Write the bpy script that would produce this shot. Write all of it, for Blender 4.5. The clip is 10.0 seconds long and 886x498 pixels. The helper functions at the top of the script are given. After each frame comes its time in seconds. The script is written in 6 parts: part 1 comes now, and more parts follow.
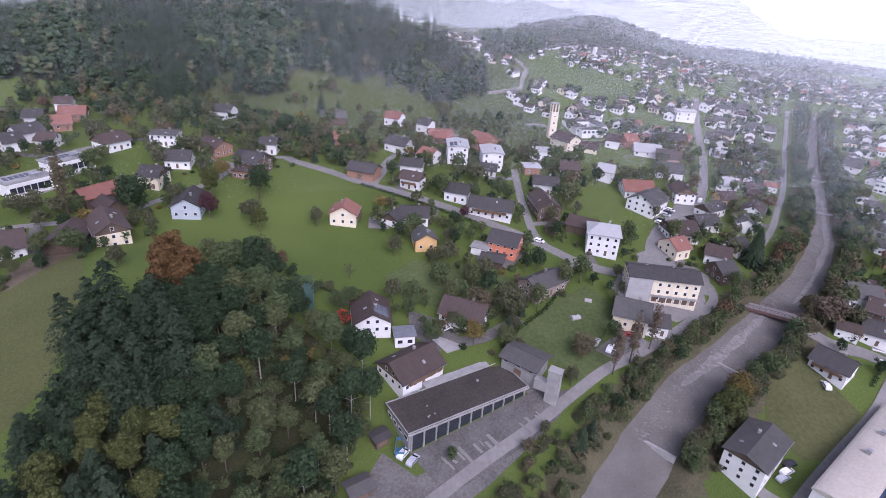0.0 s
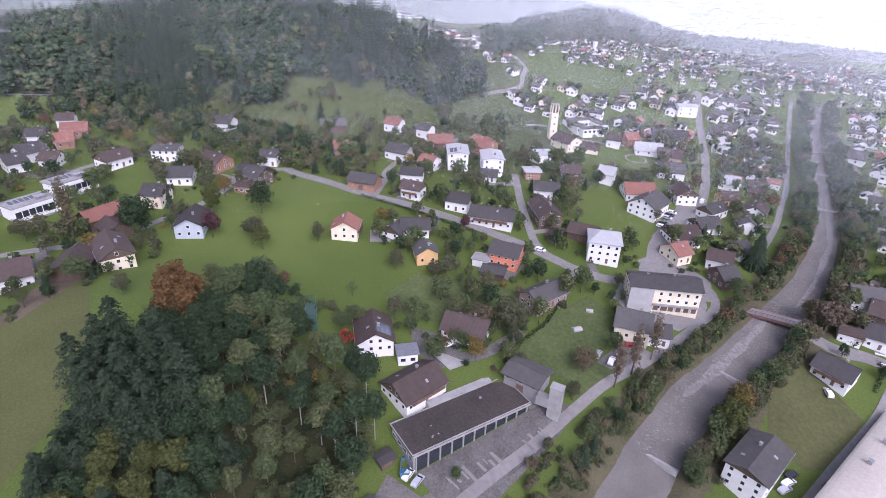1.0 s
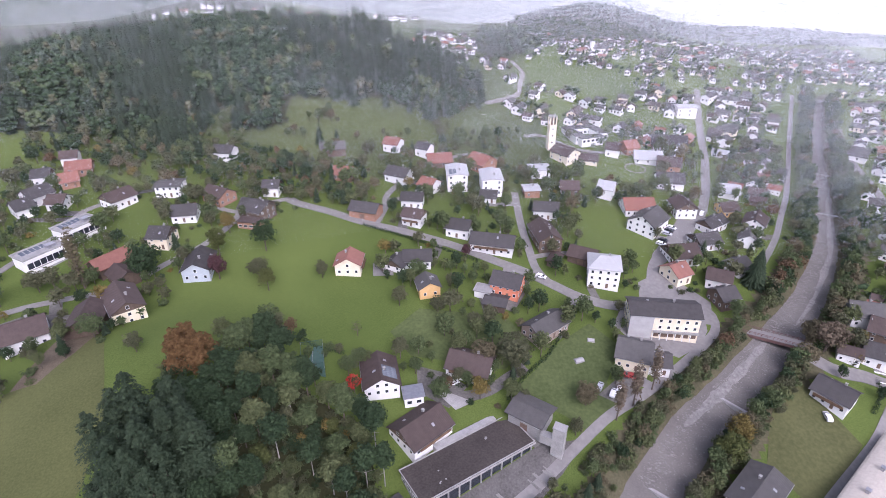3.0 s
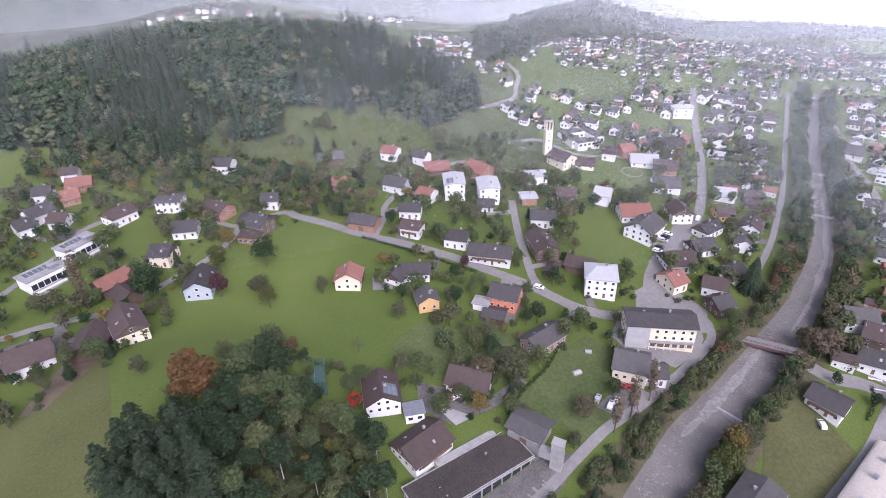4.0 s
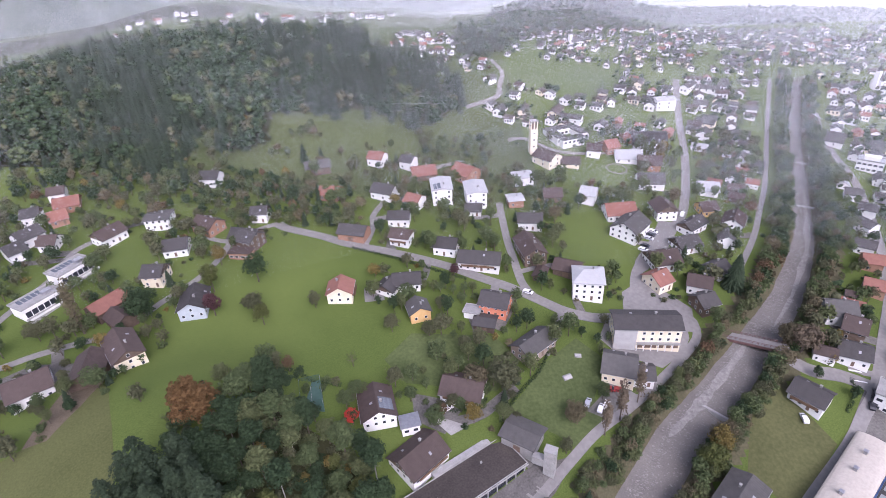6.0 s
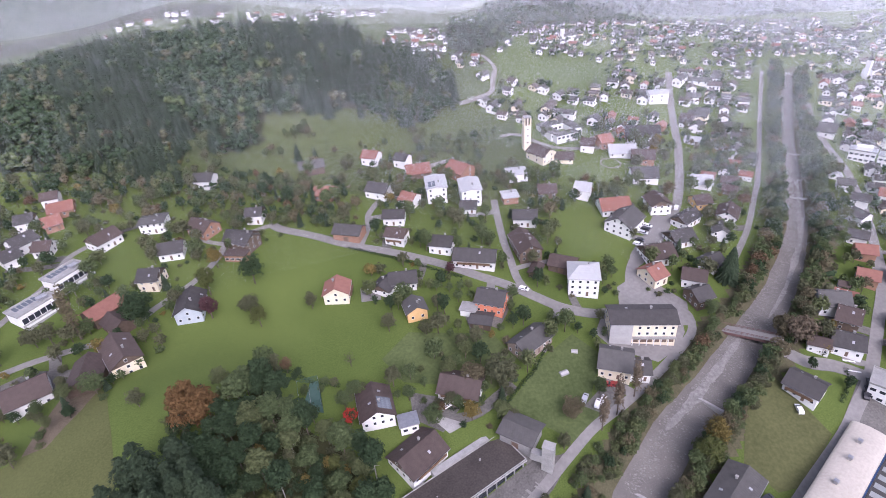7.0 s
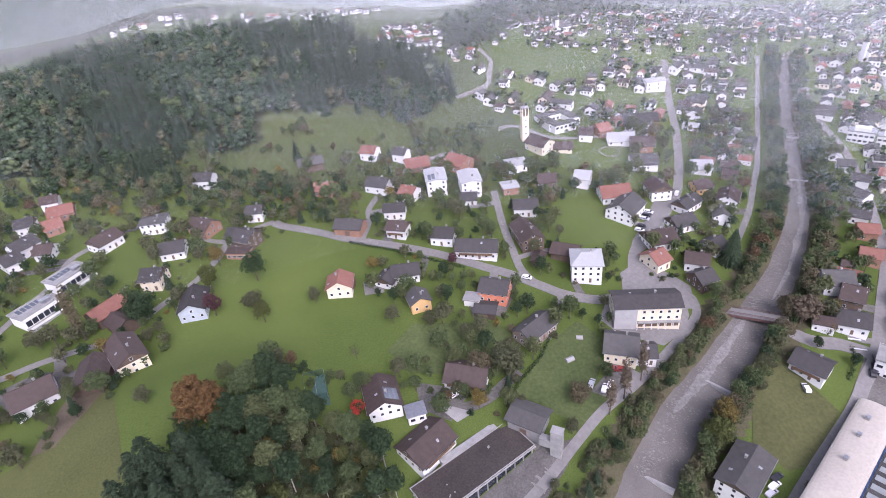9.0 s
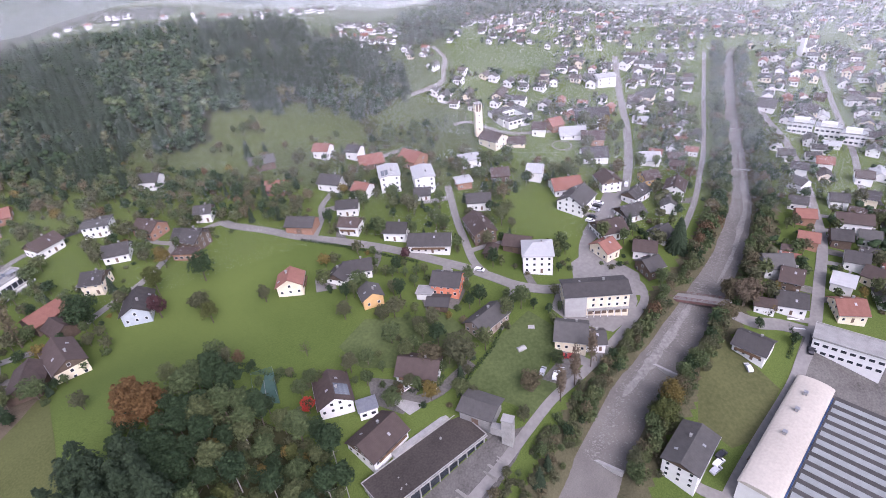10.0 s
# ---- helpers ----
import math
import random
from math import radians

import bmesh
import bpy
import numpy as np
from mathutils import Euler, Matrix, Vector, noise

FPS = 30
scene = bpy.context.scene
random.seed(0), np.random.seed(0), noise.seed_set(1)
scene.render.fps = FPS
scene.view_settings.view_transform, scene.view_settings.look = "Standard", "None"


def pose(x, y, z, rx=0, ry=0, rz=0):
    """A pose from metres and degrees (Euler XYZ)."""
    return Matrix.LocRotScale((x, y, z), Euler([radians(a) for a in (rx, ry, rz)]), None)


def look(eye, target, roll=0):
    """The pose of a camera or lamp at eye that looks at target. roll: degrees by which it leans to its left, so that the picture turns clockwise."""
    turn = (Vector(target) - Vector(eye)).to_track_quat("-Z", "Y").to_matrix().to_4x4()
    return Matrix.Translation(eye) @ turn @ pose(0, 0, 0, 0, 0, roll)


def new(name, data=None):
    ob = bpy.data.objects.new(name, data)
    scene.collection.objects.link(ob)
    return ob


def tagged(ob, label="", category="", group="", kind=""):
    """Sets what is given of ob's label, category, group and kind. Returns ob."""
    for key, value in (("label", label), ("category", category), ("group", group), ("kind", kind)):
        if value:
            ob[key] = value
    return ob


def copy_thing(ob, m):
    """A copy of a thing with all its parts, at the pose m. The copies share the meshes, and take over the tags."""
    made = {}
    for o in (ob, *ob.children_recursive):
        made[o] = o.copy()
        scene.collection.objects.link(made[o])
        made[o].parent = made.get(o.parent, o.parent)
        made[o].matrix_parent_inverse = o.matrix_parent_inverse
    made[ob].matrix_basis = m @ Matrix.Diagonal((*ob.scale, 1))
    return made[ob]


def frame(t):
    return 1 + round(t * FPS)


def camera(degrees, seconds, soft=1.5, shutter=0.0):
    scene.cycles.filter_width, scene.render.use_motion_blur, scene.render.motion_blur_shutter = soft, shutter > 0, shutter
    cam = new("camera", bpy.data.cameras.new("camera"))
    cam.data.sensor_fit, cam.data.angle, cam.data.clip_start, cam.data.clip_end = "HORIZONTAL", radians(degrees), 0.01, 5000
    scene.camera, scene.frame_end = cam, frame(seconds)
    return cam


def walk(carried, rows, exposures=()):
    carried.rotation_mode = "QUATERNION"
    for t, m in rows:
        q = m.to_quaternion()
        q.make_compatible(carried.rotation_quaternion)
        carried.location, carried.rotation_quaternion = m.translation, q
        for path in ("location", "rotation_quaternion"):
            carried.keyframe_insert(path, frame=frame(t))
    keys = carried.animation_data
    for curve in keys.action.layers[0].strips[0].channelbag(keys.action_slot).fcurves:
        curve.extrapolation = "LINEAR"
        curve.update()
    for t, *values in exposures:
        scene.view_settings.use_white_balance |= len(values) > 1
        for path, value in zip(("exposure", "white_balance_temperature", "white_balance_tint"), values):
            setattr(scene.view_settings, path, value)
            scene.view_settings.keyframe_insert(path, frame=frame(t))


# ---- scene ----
cam = camera(78.0, 10.0, soft=0.9)
PATH = [
    (0.0, pose(-2.57, -5.06, 107.34, 63.80, -3.48, 0.81)),
    (0.5, pose(-1.21, -3.51, 112.06, 62.96, -2.64, 0.86)),
    (1.0, pose(-1.23, -1.95, 116.10, 62.58, -1.96, 0.75)),
    (1.5, pose(-0.24, -0.24, 121.02, 61.92, -1.25, 0.68)),
    (2.0, pose(0.11, 1.27, 125.44, 61.59, -0.67, 0.47)),
    (2.5, pose(0.48, 2.74, 129.85, 61.37, -0.26, 0.11)),
    (3.0, pose(0.66, 4.01, 134.45, 60.86, 0.44, 0.30)),
    (4.5, pose(2.46, 6.92, 146.32, 59.63, 1.79, -0.69)),
    (5.0, pose(2.60, 7.57, 148.92, 59.17, 2.16, -1.21)),
    (5.5, pose(3.18, 7.94, 151.22, 58.82, 2.58, -1.58)),
    (7.0, pose(4.46, 8.40, 154.39, 57.92, 3.77, -2.85)),
    (7.5, pose(3.33, 8.11, 154.15, 57.83, 4.09, -3.09)),
    (8.0, pose(2.27, 7.90, 153.67, 57.80, 4.57, -2.89)),
    (8.5, pose(1.48, 7.45, 152.82, 57.82, 4.90, -2.97)),
    (9.0, pose(3.33, 6.80, 151.33, 57.79, 5.18, -3.73)),
    (9.5, pose(5.12, 6.14, 149.39, 57.72, 4.98, -5.36)),
    (10.0, pose(10.09, 4.69, 147.45, 57.74, 4.79, -7.27)),
]
walk(cam, PATH, [(0.0, 0.28, 5400, 34), (1.0, 0.53, 5450, 33), (3.0, 0.65, 5550, 31.5), (10.0, 0.68, 5600, 31.5)])

# ---- sky and sun: an overcast day ----
SKY_STRENGTH = 0.13
world = bpy.data.worlds.new("overcast_sky")
scene.world = world
world.use_nodes = True
wn = world.node_tree
wn.nodes.clear()
w_out = wn.nodes.new("ShaderNodeOutputWorld")
w_bg = wn.nodes.new("ShaderNodeBackground")
w_sky = wn.nodes.new("ShaderNodeTexSky")
w_sky.sky_type = 'NISHITA'
w_sky.sun_disc = False
w_sky.sun_elevation = radians(42)
w_sky.sun_rotation = radians(160)
w_sky.air_density, w_sky.dust_density, w_sky.ozone_density = 1.5, 6.0, 0.5
w_sat = wn.nodes.new("ShaderNodeHueSaturation")
w_sat.inputs["Saturation"].default_value = 0.55
wn.links.new(w_sky.outputs[0], w_sat.inputs["Color"])
wn.links.new(w_sat.outputs[0], w_bg.inputs[0])
w_bg.inputs[1].default_value = SKY_STRENGTH
wn.links.new(w_bg.outputs[0], w_out.inputs[0])
sun_data = bpy.data.lights.new("sun", 'SUN')
sun_data.energy, sun_data.angle, sun_data.color = 1.3, radians(50), (1.0, 0.98, 0.95)
sun = new("sun", sun_data)
sun.matrix_basis = look((120, -160, 300), (0, 200, 0))


# ---- materials ----
def material(name, dark, light, scale=2.0, rough=0.85, bump=0.25, fine=14.0, metal=0.0, shift=0.0, island=0.0, extra=None, spec=0.3):
    """A surface whose colour wanders between two tones at two scales, with fine relief."""
    m = bpy.data.materials.new(name)
    m.use_nodes = True
    n, l = m.node_tree.nodes, m.node_tree.links
    b = n["Principled BSDF"]
    co = n.new("ShaderNodeTexCoord")
    big, small, ramp = n.new("ShaderNodeTexNoise"), n.new("ShaderNodeTexNoise"), n.new("ShaderNodeMix")
    big.inputs["Scale"].default_value, small.inputs["Scale"].default_value = scale, scale * fine
    big.inputs["Detail"].default_value, small.inputs["Detail"].default_value = 4, 5
    l.new(co.outputs["Object"], big.inputs["Vector"])
    l.new(co.outputs["Object"], small.inputs["Vector"])
    add = n.new("ShaderNodeMath")
    add.operation = 'ADD'
    l.new(big.outputs["Fac"], add.inputs[0])
    l.new(small.outputs["Fac"], add.inputs[1])
    last = add.outputs[0]
    info = n.new("ShaderNodeObjectInfo")
    geo = n.new("ShaderNodeNewGeometry")
    for weight, source in ((shift, info.outputs["Random"]), (island, geo.outputs["Random Per Island"])):
        if weight:
            mul = n.new("ShaderNodeMath")
            mul.operation = 'MULTIPLY_ADD'
            mul.inputs[1].default_value = weight
            l.new(source, mul.inputs[0])
            l.new(last, mul.inputs[2])
            last = mul.outputs[0]
    rng = n.new("ShaderNodeMapRange")
    rng.inputs["From Min"].default_value = 0.65
    rng.inputs["From Max"].default_value = 1.35 + shift + island
    l.new(last, rng.inputs["Value"])
    ramp.data_type = 'RGBA'
    ramp.inputs["A"].default_value = (*dark, 1)
    ramp.inputs["B"].default_value = (*light, 1)
    l.new(rng.outputs["Result"], ramp.inputs["Factor"])
    l.new(ramp.outputs["Result"], b.inputs["Base Color"])
    b.inputs["Roughness"].default_value, b.inputs["Metallic"].default_value = rough, metal
    b.inputs["Specular IOR Level"].default_value = spec
    if bump:
        bp = n.new("ShaderNodeBump")
        bp.inputs["Strength"].default_value = bump
        bp.inputs["Distance"].default_value = 0.05
        l.new(small.outputs["Fac"], bp.inputs["Height"])
        l.new(bp.outputs["Normal"], b.inputs["Normal"])
    return m


def tiled(name, dark, light, pitch=0.34, rough=0.8):
    """Roof covering: rows of tiles as relief, mottled and weathered."""
    m = material(name, dark, light, 0.6, rough, 0.0, 9.0, shift=0.5)
    n, l = m.node_tree.nodes, m.node_tree.links
    co, wave, bp = n.new("ShaderNodeTexCoord"), n.new("ShaderNodeTexWave"), n.new("ShaderNodeBump")
    wave.bands_direction = 'Y'
    wave.inputs["Scale"].default_value = 1.0 / pitch / 3.0
    wave.inputs["Distortion"].default_value = 0.4
    l.new(co.outputs["Object"], wave.inputs["Vector"])
    bp.inputs["Strength"].default_value, bp.inputs["Distance"].default_value = 0.5, 0.06
    l.new(wave.outputs["Fac"], bp.inputs["Height"])
    l.new(bp.outputs["Normal"], n["Principled BSDF"].inputs["Normal"])
    return m


GRASS = material("meadow_grass", (0.057, 0.086, 0.019), (0.120, 0.156, 0.040), 0.014, 0.95, 0.1, 170.0, spec=0.1)
SLOPE = material("hillside_grass", (0.048, 0.065, 0.021), (0.092, 0.115, 0.038), 0.02, 0.95, 0.2, 60.0, spec=0.1)
PASTURE = material("rough_pasture", (0.066, 0.074, 0.026), (0.112, 0.122, 0.046), 0.03, 0.95, 0.2, 60.0, spec=0.1)
LAWN = material("lawn_grass", (0.062, 0.068, 0.027), (0.110, 0.114, 0.048), 0.05, 0.95, 0.4, 18.0, spec=0.1)
GARDEN = material("garden_grass", (0.052, 0.07, 0.025), (0.104, 0.13, 0.05), 0.06, 0.95, 0.4, 14.0, spec=0.1)
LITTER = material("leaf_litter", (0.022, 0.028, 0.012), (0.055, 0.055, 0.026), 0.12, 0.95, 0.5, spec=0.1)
ROOFLIGHT = material("grey_roof_lights", (0.22, 0.235, 0.225), (0.31, 0.33, 0.32), 0.4, 0.4, 0.05)
BANK = material("rough_river_bank", (0.058, 0.056, 0.030), (0.125, 0.115, 0.068), 0.12, 0.95, 0.5, 12.0, spec=0.1)
EARTH = material("bare_earth", (0.07, 0.055, 0.035), (0.16, 0.13, 0.09), 0.2, 0.95, 0.5)
ASPHALT = material("worn_asphalt", (0.160, 0.151, 0.140), (0.245, 0.233, 0.217), 0.05, 0.85, 0.2)
YARD = material("stained_concrete", (0.07, 0.066, 0.059), (0.175, 0.165, 0.148), 0.10, 0.85, 0.3)
APRON = material("dark_worn_apron", (0.062, 0.058, 0.053), (0.15, 0.142, 0.128), 0.16, 0.85, 0.3, 10.0)
STREAK = material("worn_pale_concrete", (0.15, 0.142, 0.13), (0.24, 0.23, 0.21), 0.3, 0.85, 0.3)
GRAVEL = material("river_gravel", (0.098, 0.090, 0.080), (0.182, 0.169, 0.150), 0.10, 0.7, 0.8, 30.0)
SHINGLE = material("pale_shingle", (0.13, 0.123, 0.112), (0.30, 0.288, 0.265), 0.9, 0.8, 0.8, 9.0)
STONE = material("concrete_sill", (0.22, 0.215, 0.2), (0.4, 0.39, 0.37), 0.5, 0.85, 0.4)
CONCRETE = material("grey_concrete", (0.2, 0.195, 0.185), (0.36, 0.35, 0.33), 0.3, 0.85, 0.3)
KERB = material("kerb_stone", (0.28, 0.27, 0.26), (0.42, 0.41, 0.4), 0.6, 0.8, 0.2)
WALLS = {
    "white": material("white_render", (0.66, 0.65, 0.62), (0.84, 0.83, 0.81), 0.5, 0.9, 0.1, shift=0.4),
    "cream": material("cream_render", (0.66, 0.58, 0.42), (0.80, 0.73, 0.57), 0.5, 0.9, 0.1),
    "ochre": material("ochre_render", (0.58, 0.36, 0.14), (0.70, 0.47, 0.22), 0.5, 0.9, 0.1),
    "orange": material("orange_render", (0.62, 0.21, 0.11), (0.72, 0.28, 0.17), 0.5, 0.9, 0.1),
    "bluegrey": material("bluegrey_render", (0.36, 0.40, 0.44), (0.48, 0.52, 0.55), 0.5, 0.9, 0.1),
    "brick": material("brick_red_render", (0.25, 0.14, 0.095), (0.37, 0.22, 0.15), 0.8, 0.9, 0.3, shift=0.4),
    "brown": material("brown_render", (0.24, 0.19, 0.15), (0.36, 0.29, 0.24), 0.6, 0.9, 0.2),
    "timber": material("weathered_boards", (0.07, 0.05, 0.038), (0.18, 0.135, 0.10), 0.9, 0.9, 0.4, shift=0.5),
}
WALLS["concrete"] = CONCRETE
ROOFS = {
    "slate": tiled("dark_grey_tiles", (0.040, 0.037, 0.035), (0.083, 0.077, 0.073)),
    "grey": tiled("weathered_grey_tiles", (0.060, 0.057, 0.053), (0.115, 0.109, 0.102)),
    "brown": tiled("brown_tiles", (0.048, 0.035, 0.030), (0.098, 0.073, 0.063)),
    "red": tiled("red_clay_tiles", (0.17, 0.075, 0.055), (0.29, 0.14, 0.105)),
    "pale": tiled("pale_sheet_roofing", (0.31, 0.31, 0.31), (0.44, 0.44, 0.43), 1.2, 0.5),
}
GLASS = material("dark_window_glass", (0.02, 0.024, 0.03), (0.045, 0.05, 0.06), 0.4, 0.12, 0.0, spec=0.5)
FRAME = material("white_window_frame", (0.6, 0.6, 0.58), (0.75, 0.75, 0.73), 1.0, 0.6, 0.05)
WOOD = material("brown_wood", (0.10, 0.06, 0.035), (0.2, 0.13, 0.08), 1.2, 0.8, 0.3)
DOOR = material("painted_door", (0.12, 0.08, 0.06), (0.2, 0.14, 0.1), 1.0, 0.6, 0.1)
METAL = material("galvanised_metal", (0.3, 0.3, 0.31), (0.46, 0.46, 0.47), 0.8, 0.45, 0.1, metal=0.7)
RUST = material("rust_red_paint", (0.10, 0.055, 0.05), (0.17, 0.10, 0.09), 0.8, 0.75, 0.3)
SOLAR = material("solar_cells", (0.08, 0.092, 0.11), (0.15, 0.165, 0.185), 0.5, 0.2, 0.0, spec=0.6)
FELT = material("mossy_roof_felt", (0.034, 0.029, 0.025), (0.078, 0.066, 0.057), 0.10, 0.92, 0.4, 16.0)
BLANCH = material("cream_sheet_roof", (0.40, 0.36, 0.30), (0.52, 0.475, 0.40), 0.08, 0.6, 0.1)
RUBBER = material("black_rubber", (0.015, 0.015, 0.015), (0.03, 0.03, 0.03), 3.0, 0.8, 0.0)
NET = material("green_sport_net", (0.04, 0.085, 0.068), (0.075, 0.13, 0.105), 0.5, 0.85, 0.3)
PAINTS = [material("car_paint_" + n, c, tuple(min(1, 1.15 * v) for v in c), 0.5, 0.3, 0.0, spec=0.5) for n, c in
          (("white", (0.75, 0.75, 0.75)), ("silver", (0.42, 0.43, 0.45)), ("black", (0.025, 0.025, 0.03)), ("red", (0.24, 0.03, 0.028)), ("blue", (0.05, 0.10, 0.22)))]
BARK = material("grey_bark", (0.07, 0.055, 0.042), (0.16, 0.13, 0.105), 1.5, 0.95, 0.5)
BIRCH = material("pale_birch_bark", (0.2, 0.185, 0.165), (0.36, 0.34, 0.31), 1.5, 0.9, 0.4)


def foliage(name, dark, light):
    return material(name, dark, light, 0.25, 0.85, 0.0, 6.0, shift=0.35, island=0.7, spec=0.2)


LEAF = foliage("green_leaves", (0.030, 0.046, 0.018), (0.105, 0.135, 0.055))
LEAF_DARK = foliage("dark_leaves", (0.013, 0.027, 0.012), (0.047, 0.073, 0.031))
LEAF_DULL = foliage("dull_olive_leaves", (0.042, 0.047, 0.024), (0.112, 0.116, 0.060))
LEAF_GOLD = foliage("yellowing_leaves", (0.08, 0.065, 0.018), (0.20, 0.152, 0.045))
LEAF_RUST = foliage("rust_brown_leaves", (0.06, 0.04, 0.022), (0.15, 0.098, 0.055))
LEAF_BROWN = foliage("pale_brown_twigs", (0.085, 0.066, 0.044), (0.165, 0.132, 0.09))
LEAF_COPPER = foliage("copper_leaves", (0.075, 0.043, 0.016), (0.175, 0.102, 0.040))
LEAF_TWIG = foliage("brown_twiggy_leaves", (0.062, 0.055, 0.031), (0.150, 0.128, 0.073))
LEAF_OLIVE = foliage("pale_olive_leaves", (0.040, 0.052, 0.020), (0.120, 0.138, 0.058))
LEAF_LIME = foliage("yellow_green_leaves", (0.036, 0.048, 0.013), (0.108, 0.118, 0.036))
LEAF_RED = foliage("scarlet_leaves", (0.22, 0.02, 0.015), (0.48, 0.06, 0.04))
LEAF_PLUM = foliage("plum_leaves", (0.035, 0.015, 0.02), (0.10, 0.05, 0.05))
NEEDLE = foliage("spruce_needles", (0.011, 0.021, 0.010), (0.046, 0.066, 0.034))


# ---- mesh helpers ----
def mesh(name, verts, faces, mats, index=None, smooth=False):
    me = bpy.data.meshes.new(name)
    me.from_pydata([tuple(v) for v in verts], [], [tuple(f) for f in faces])
    for m in mats if isinstance(mats, (list, tuple)) else [mats]:
        me.materials.append(m)
    if index is not None:
        me.polygons.foreach_set("material_index", np.asarray(index, dtype=np.int32))
    if smooth:
        me.polygons.foreach_set("use_smooth", np.ones(len(me.polygons), dtype=bool))
    me.update()
    return me


def quick(name, verts, blocks, mats):
    """A large mesh out of arrays: blocks are (faces of one size, material slot)."""
    me = bpy.data.meshes.new(name)
    verts = np.asarray(verts, dtype=np.float32)
    loops = np.concatenate([np.asarray(f).ravel() for f, _ in blocks]).astype(np.int32)
    size = np.concatenate([np.full(len(f), np.shape(f)[1]) for f, _ in blocks])
    slot = np.concatenate([np.full(len(f), s) for f, s in blocks]).astype(np.int32)
    me.vertices.add(len(verts))
    me.vertices.foreach_set("co", verts.ravel())
    me.loops.add(len(loops))
    me.loops.foreach_set("vertex_index", loops)
    me.polygons.add(len(size))
    me.polygons.foreach_set("loop_start", (np.cumsum(size) - size).astype(np.int32))
    for m in mats:
        me.materials.append(m)
    me.polygons.foreach_set("material_index", slot)
    me.update(calc_edges=True)
    return me


def part(name, me, parent, m=None, label=""):
    ob = new(name, me)
    ob.parent = parent
    if m is not None:
        ob.matrix_basis = m
    return tagged(ob, label)


def thing(name, m, label, category, group="", kind="", data=None):
    ob = new(name, data)
    ob.matrix_basis = m
    return tagged(ob, label, category, group, kind)


class Solid:
    """Gathers boxes and prisms into one mesh."""
    def __init__(self):
        self.v, self.f = [], []

    def box(self, x0, y0, z0, x1, y1, z1):
        k = len(self.v)
        self.v += [(x, y, z) for z in (z0, z1) for x, y in ((x0, y0), (x1, y0), (x1, y1), (x0, y1))]
        self.f += [tuple(k + i for i in f) for f in ((3, 2, 1, 0), (4, 5, 6, 7), (0, 1, 5, 4), (1, 2, 6, 5), (2, 3, 7, 6), (3, 0, 4, 7))]
        return self

    def prism(self, ring, shift):
        """A ring of points swept along a vector."""
        k, n = len(self.v), len(ring)
        self.v += [tuple(p) for p in ring] + [tuple(a + b for a, b in zip(p, shift)) for p in ring]
        self.f += [tuple(k + i for i in range(n))[::-1], tuple(k + n + i for i in range(n))]
        self.f += [(k + i, k + (i + 1) % n, k + n + (i + 1) % n, k + n + i) for i in range(n)]
        return self

    def tube(self, a, b, ra, rb, n=6):
        a, b = Vector(a), Vector(b)
        q = (b - a).to_track_quat('Z', 'Y')
        k = len(self.v)
        for p, r in ((a, ra), (b, rb)):
            self.v += [tuple(p + q @ Vector((r * math.cos(6.2832 * i / n), r * math.sin(6.2832 * i / n), 0))) for i in range(n)]
        self.f += [(k + i, k + (i + 1) % n, k + n + (i + 1) % n, k + n + i) for i in range(n)]
        self.f += [tuple(k + n + i for i in range(n)), tuple(k + i for i in range(n))[::-1]]
        return self

    def done(self, name, mats, smooth=False):
        return mesh(name, self.v, self.f, mats, smooth=smooth)


# ---- the land ----
def sig(v):
    return 1 / (1 + np.exp(-np.clip(v, -40, 40)))


def ease(v, w):
    return w * np.log1p(np.exp(np.clip(v / w, -40, 40)))


LAND = (18.92, -7.47, 15.24, -0.82, 2.55, -10.36, -0.53, -0.92, 0.03, 5.94, 19.81, 24.88, 11.11)
RIVER = np.array([(-5, 10), (15, 40), (32, 66), (44.5, 89), (60.5, 109), (78, 128), (95, 141), (109, 153), (121, 164), (134, 176), (148, 190), (165, 211), (178, 229), (206, 280), (235, 337), (264, 391), (277, 415)], float)


def river_distance(x, y):
    best = np.full(np.shape(x), 1e9)
    for (ax, ay), (bx, by) in zip(RIVER[:-1], RIVER[1:]):
        dx, dy = bx - ax, by - ay
        s = np.clip(((x - ax) * dx + (y - ay) * dy) / (dx * dx + dy * dy), 0, 1)
        best = np.minimum(best, np.hypot(x - ax - s * dx, y - ay - s * dy))
    return best


def far_land(x, y):
    """What the land adds in the distance: the hill's steep nose and flank, the climbing valley floor, the village ridge, the hill beyond the town."""
    nose = 15 * np.exp(-((x + 8) / 22) ** 2 - ((y - 385) / 18) ** 2) + 8 * np.exp(-((x - 36) / 24) ** 2 - ((y - 402) / 24) ** 2)
    floor_rise = .12 * (ease(y - 400, 12.) - ease(y - 505, 20.)) * sig((x + 30) / 30) + 13 * sig((y - 425) / 18) * sig((x - 10) / 14)
    back = 5 * np.exp(-((x + 60) / 26) ** 2 - ((y - 428) / 20) ** 2) - 9 * sig((y - 505) / 14) * sig((-20 - x) / 20)
    village = 15 * sig((y - 570) / 16) * sig((0 - x) / 40) * sig((x + 420) / 60)
    beyond = 20 * np.exp(-((x - 143) / 62) ** 2) * sig((y - 532) / 14) + 9 * np.exp(-((x - 310) / 90) ** 2) * sig((y - 536) / 14) + 26 * sig((-190 - x) / 45) * sig((y - 600) / 20)
    return nose + floor_rise + back + village + beyond


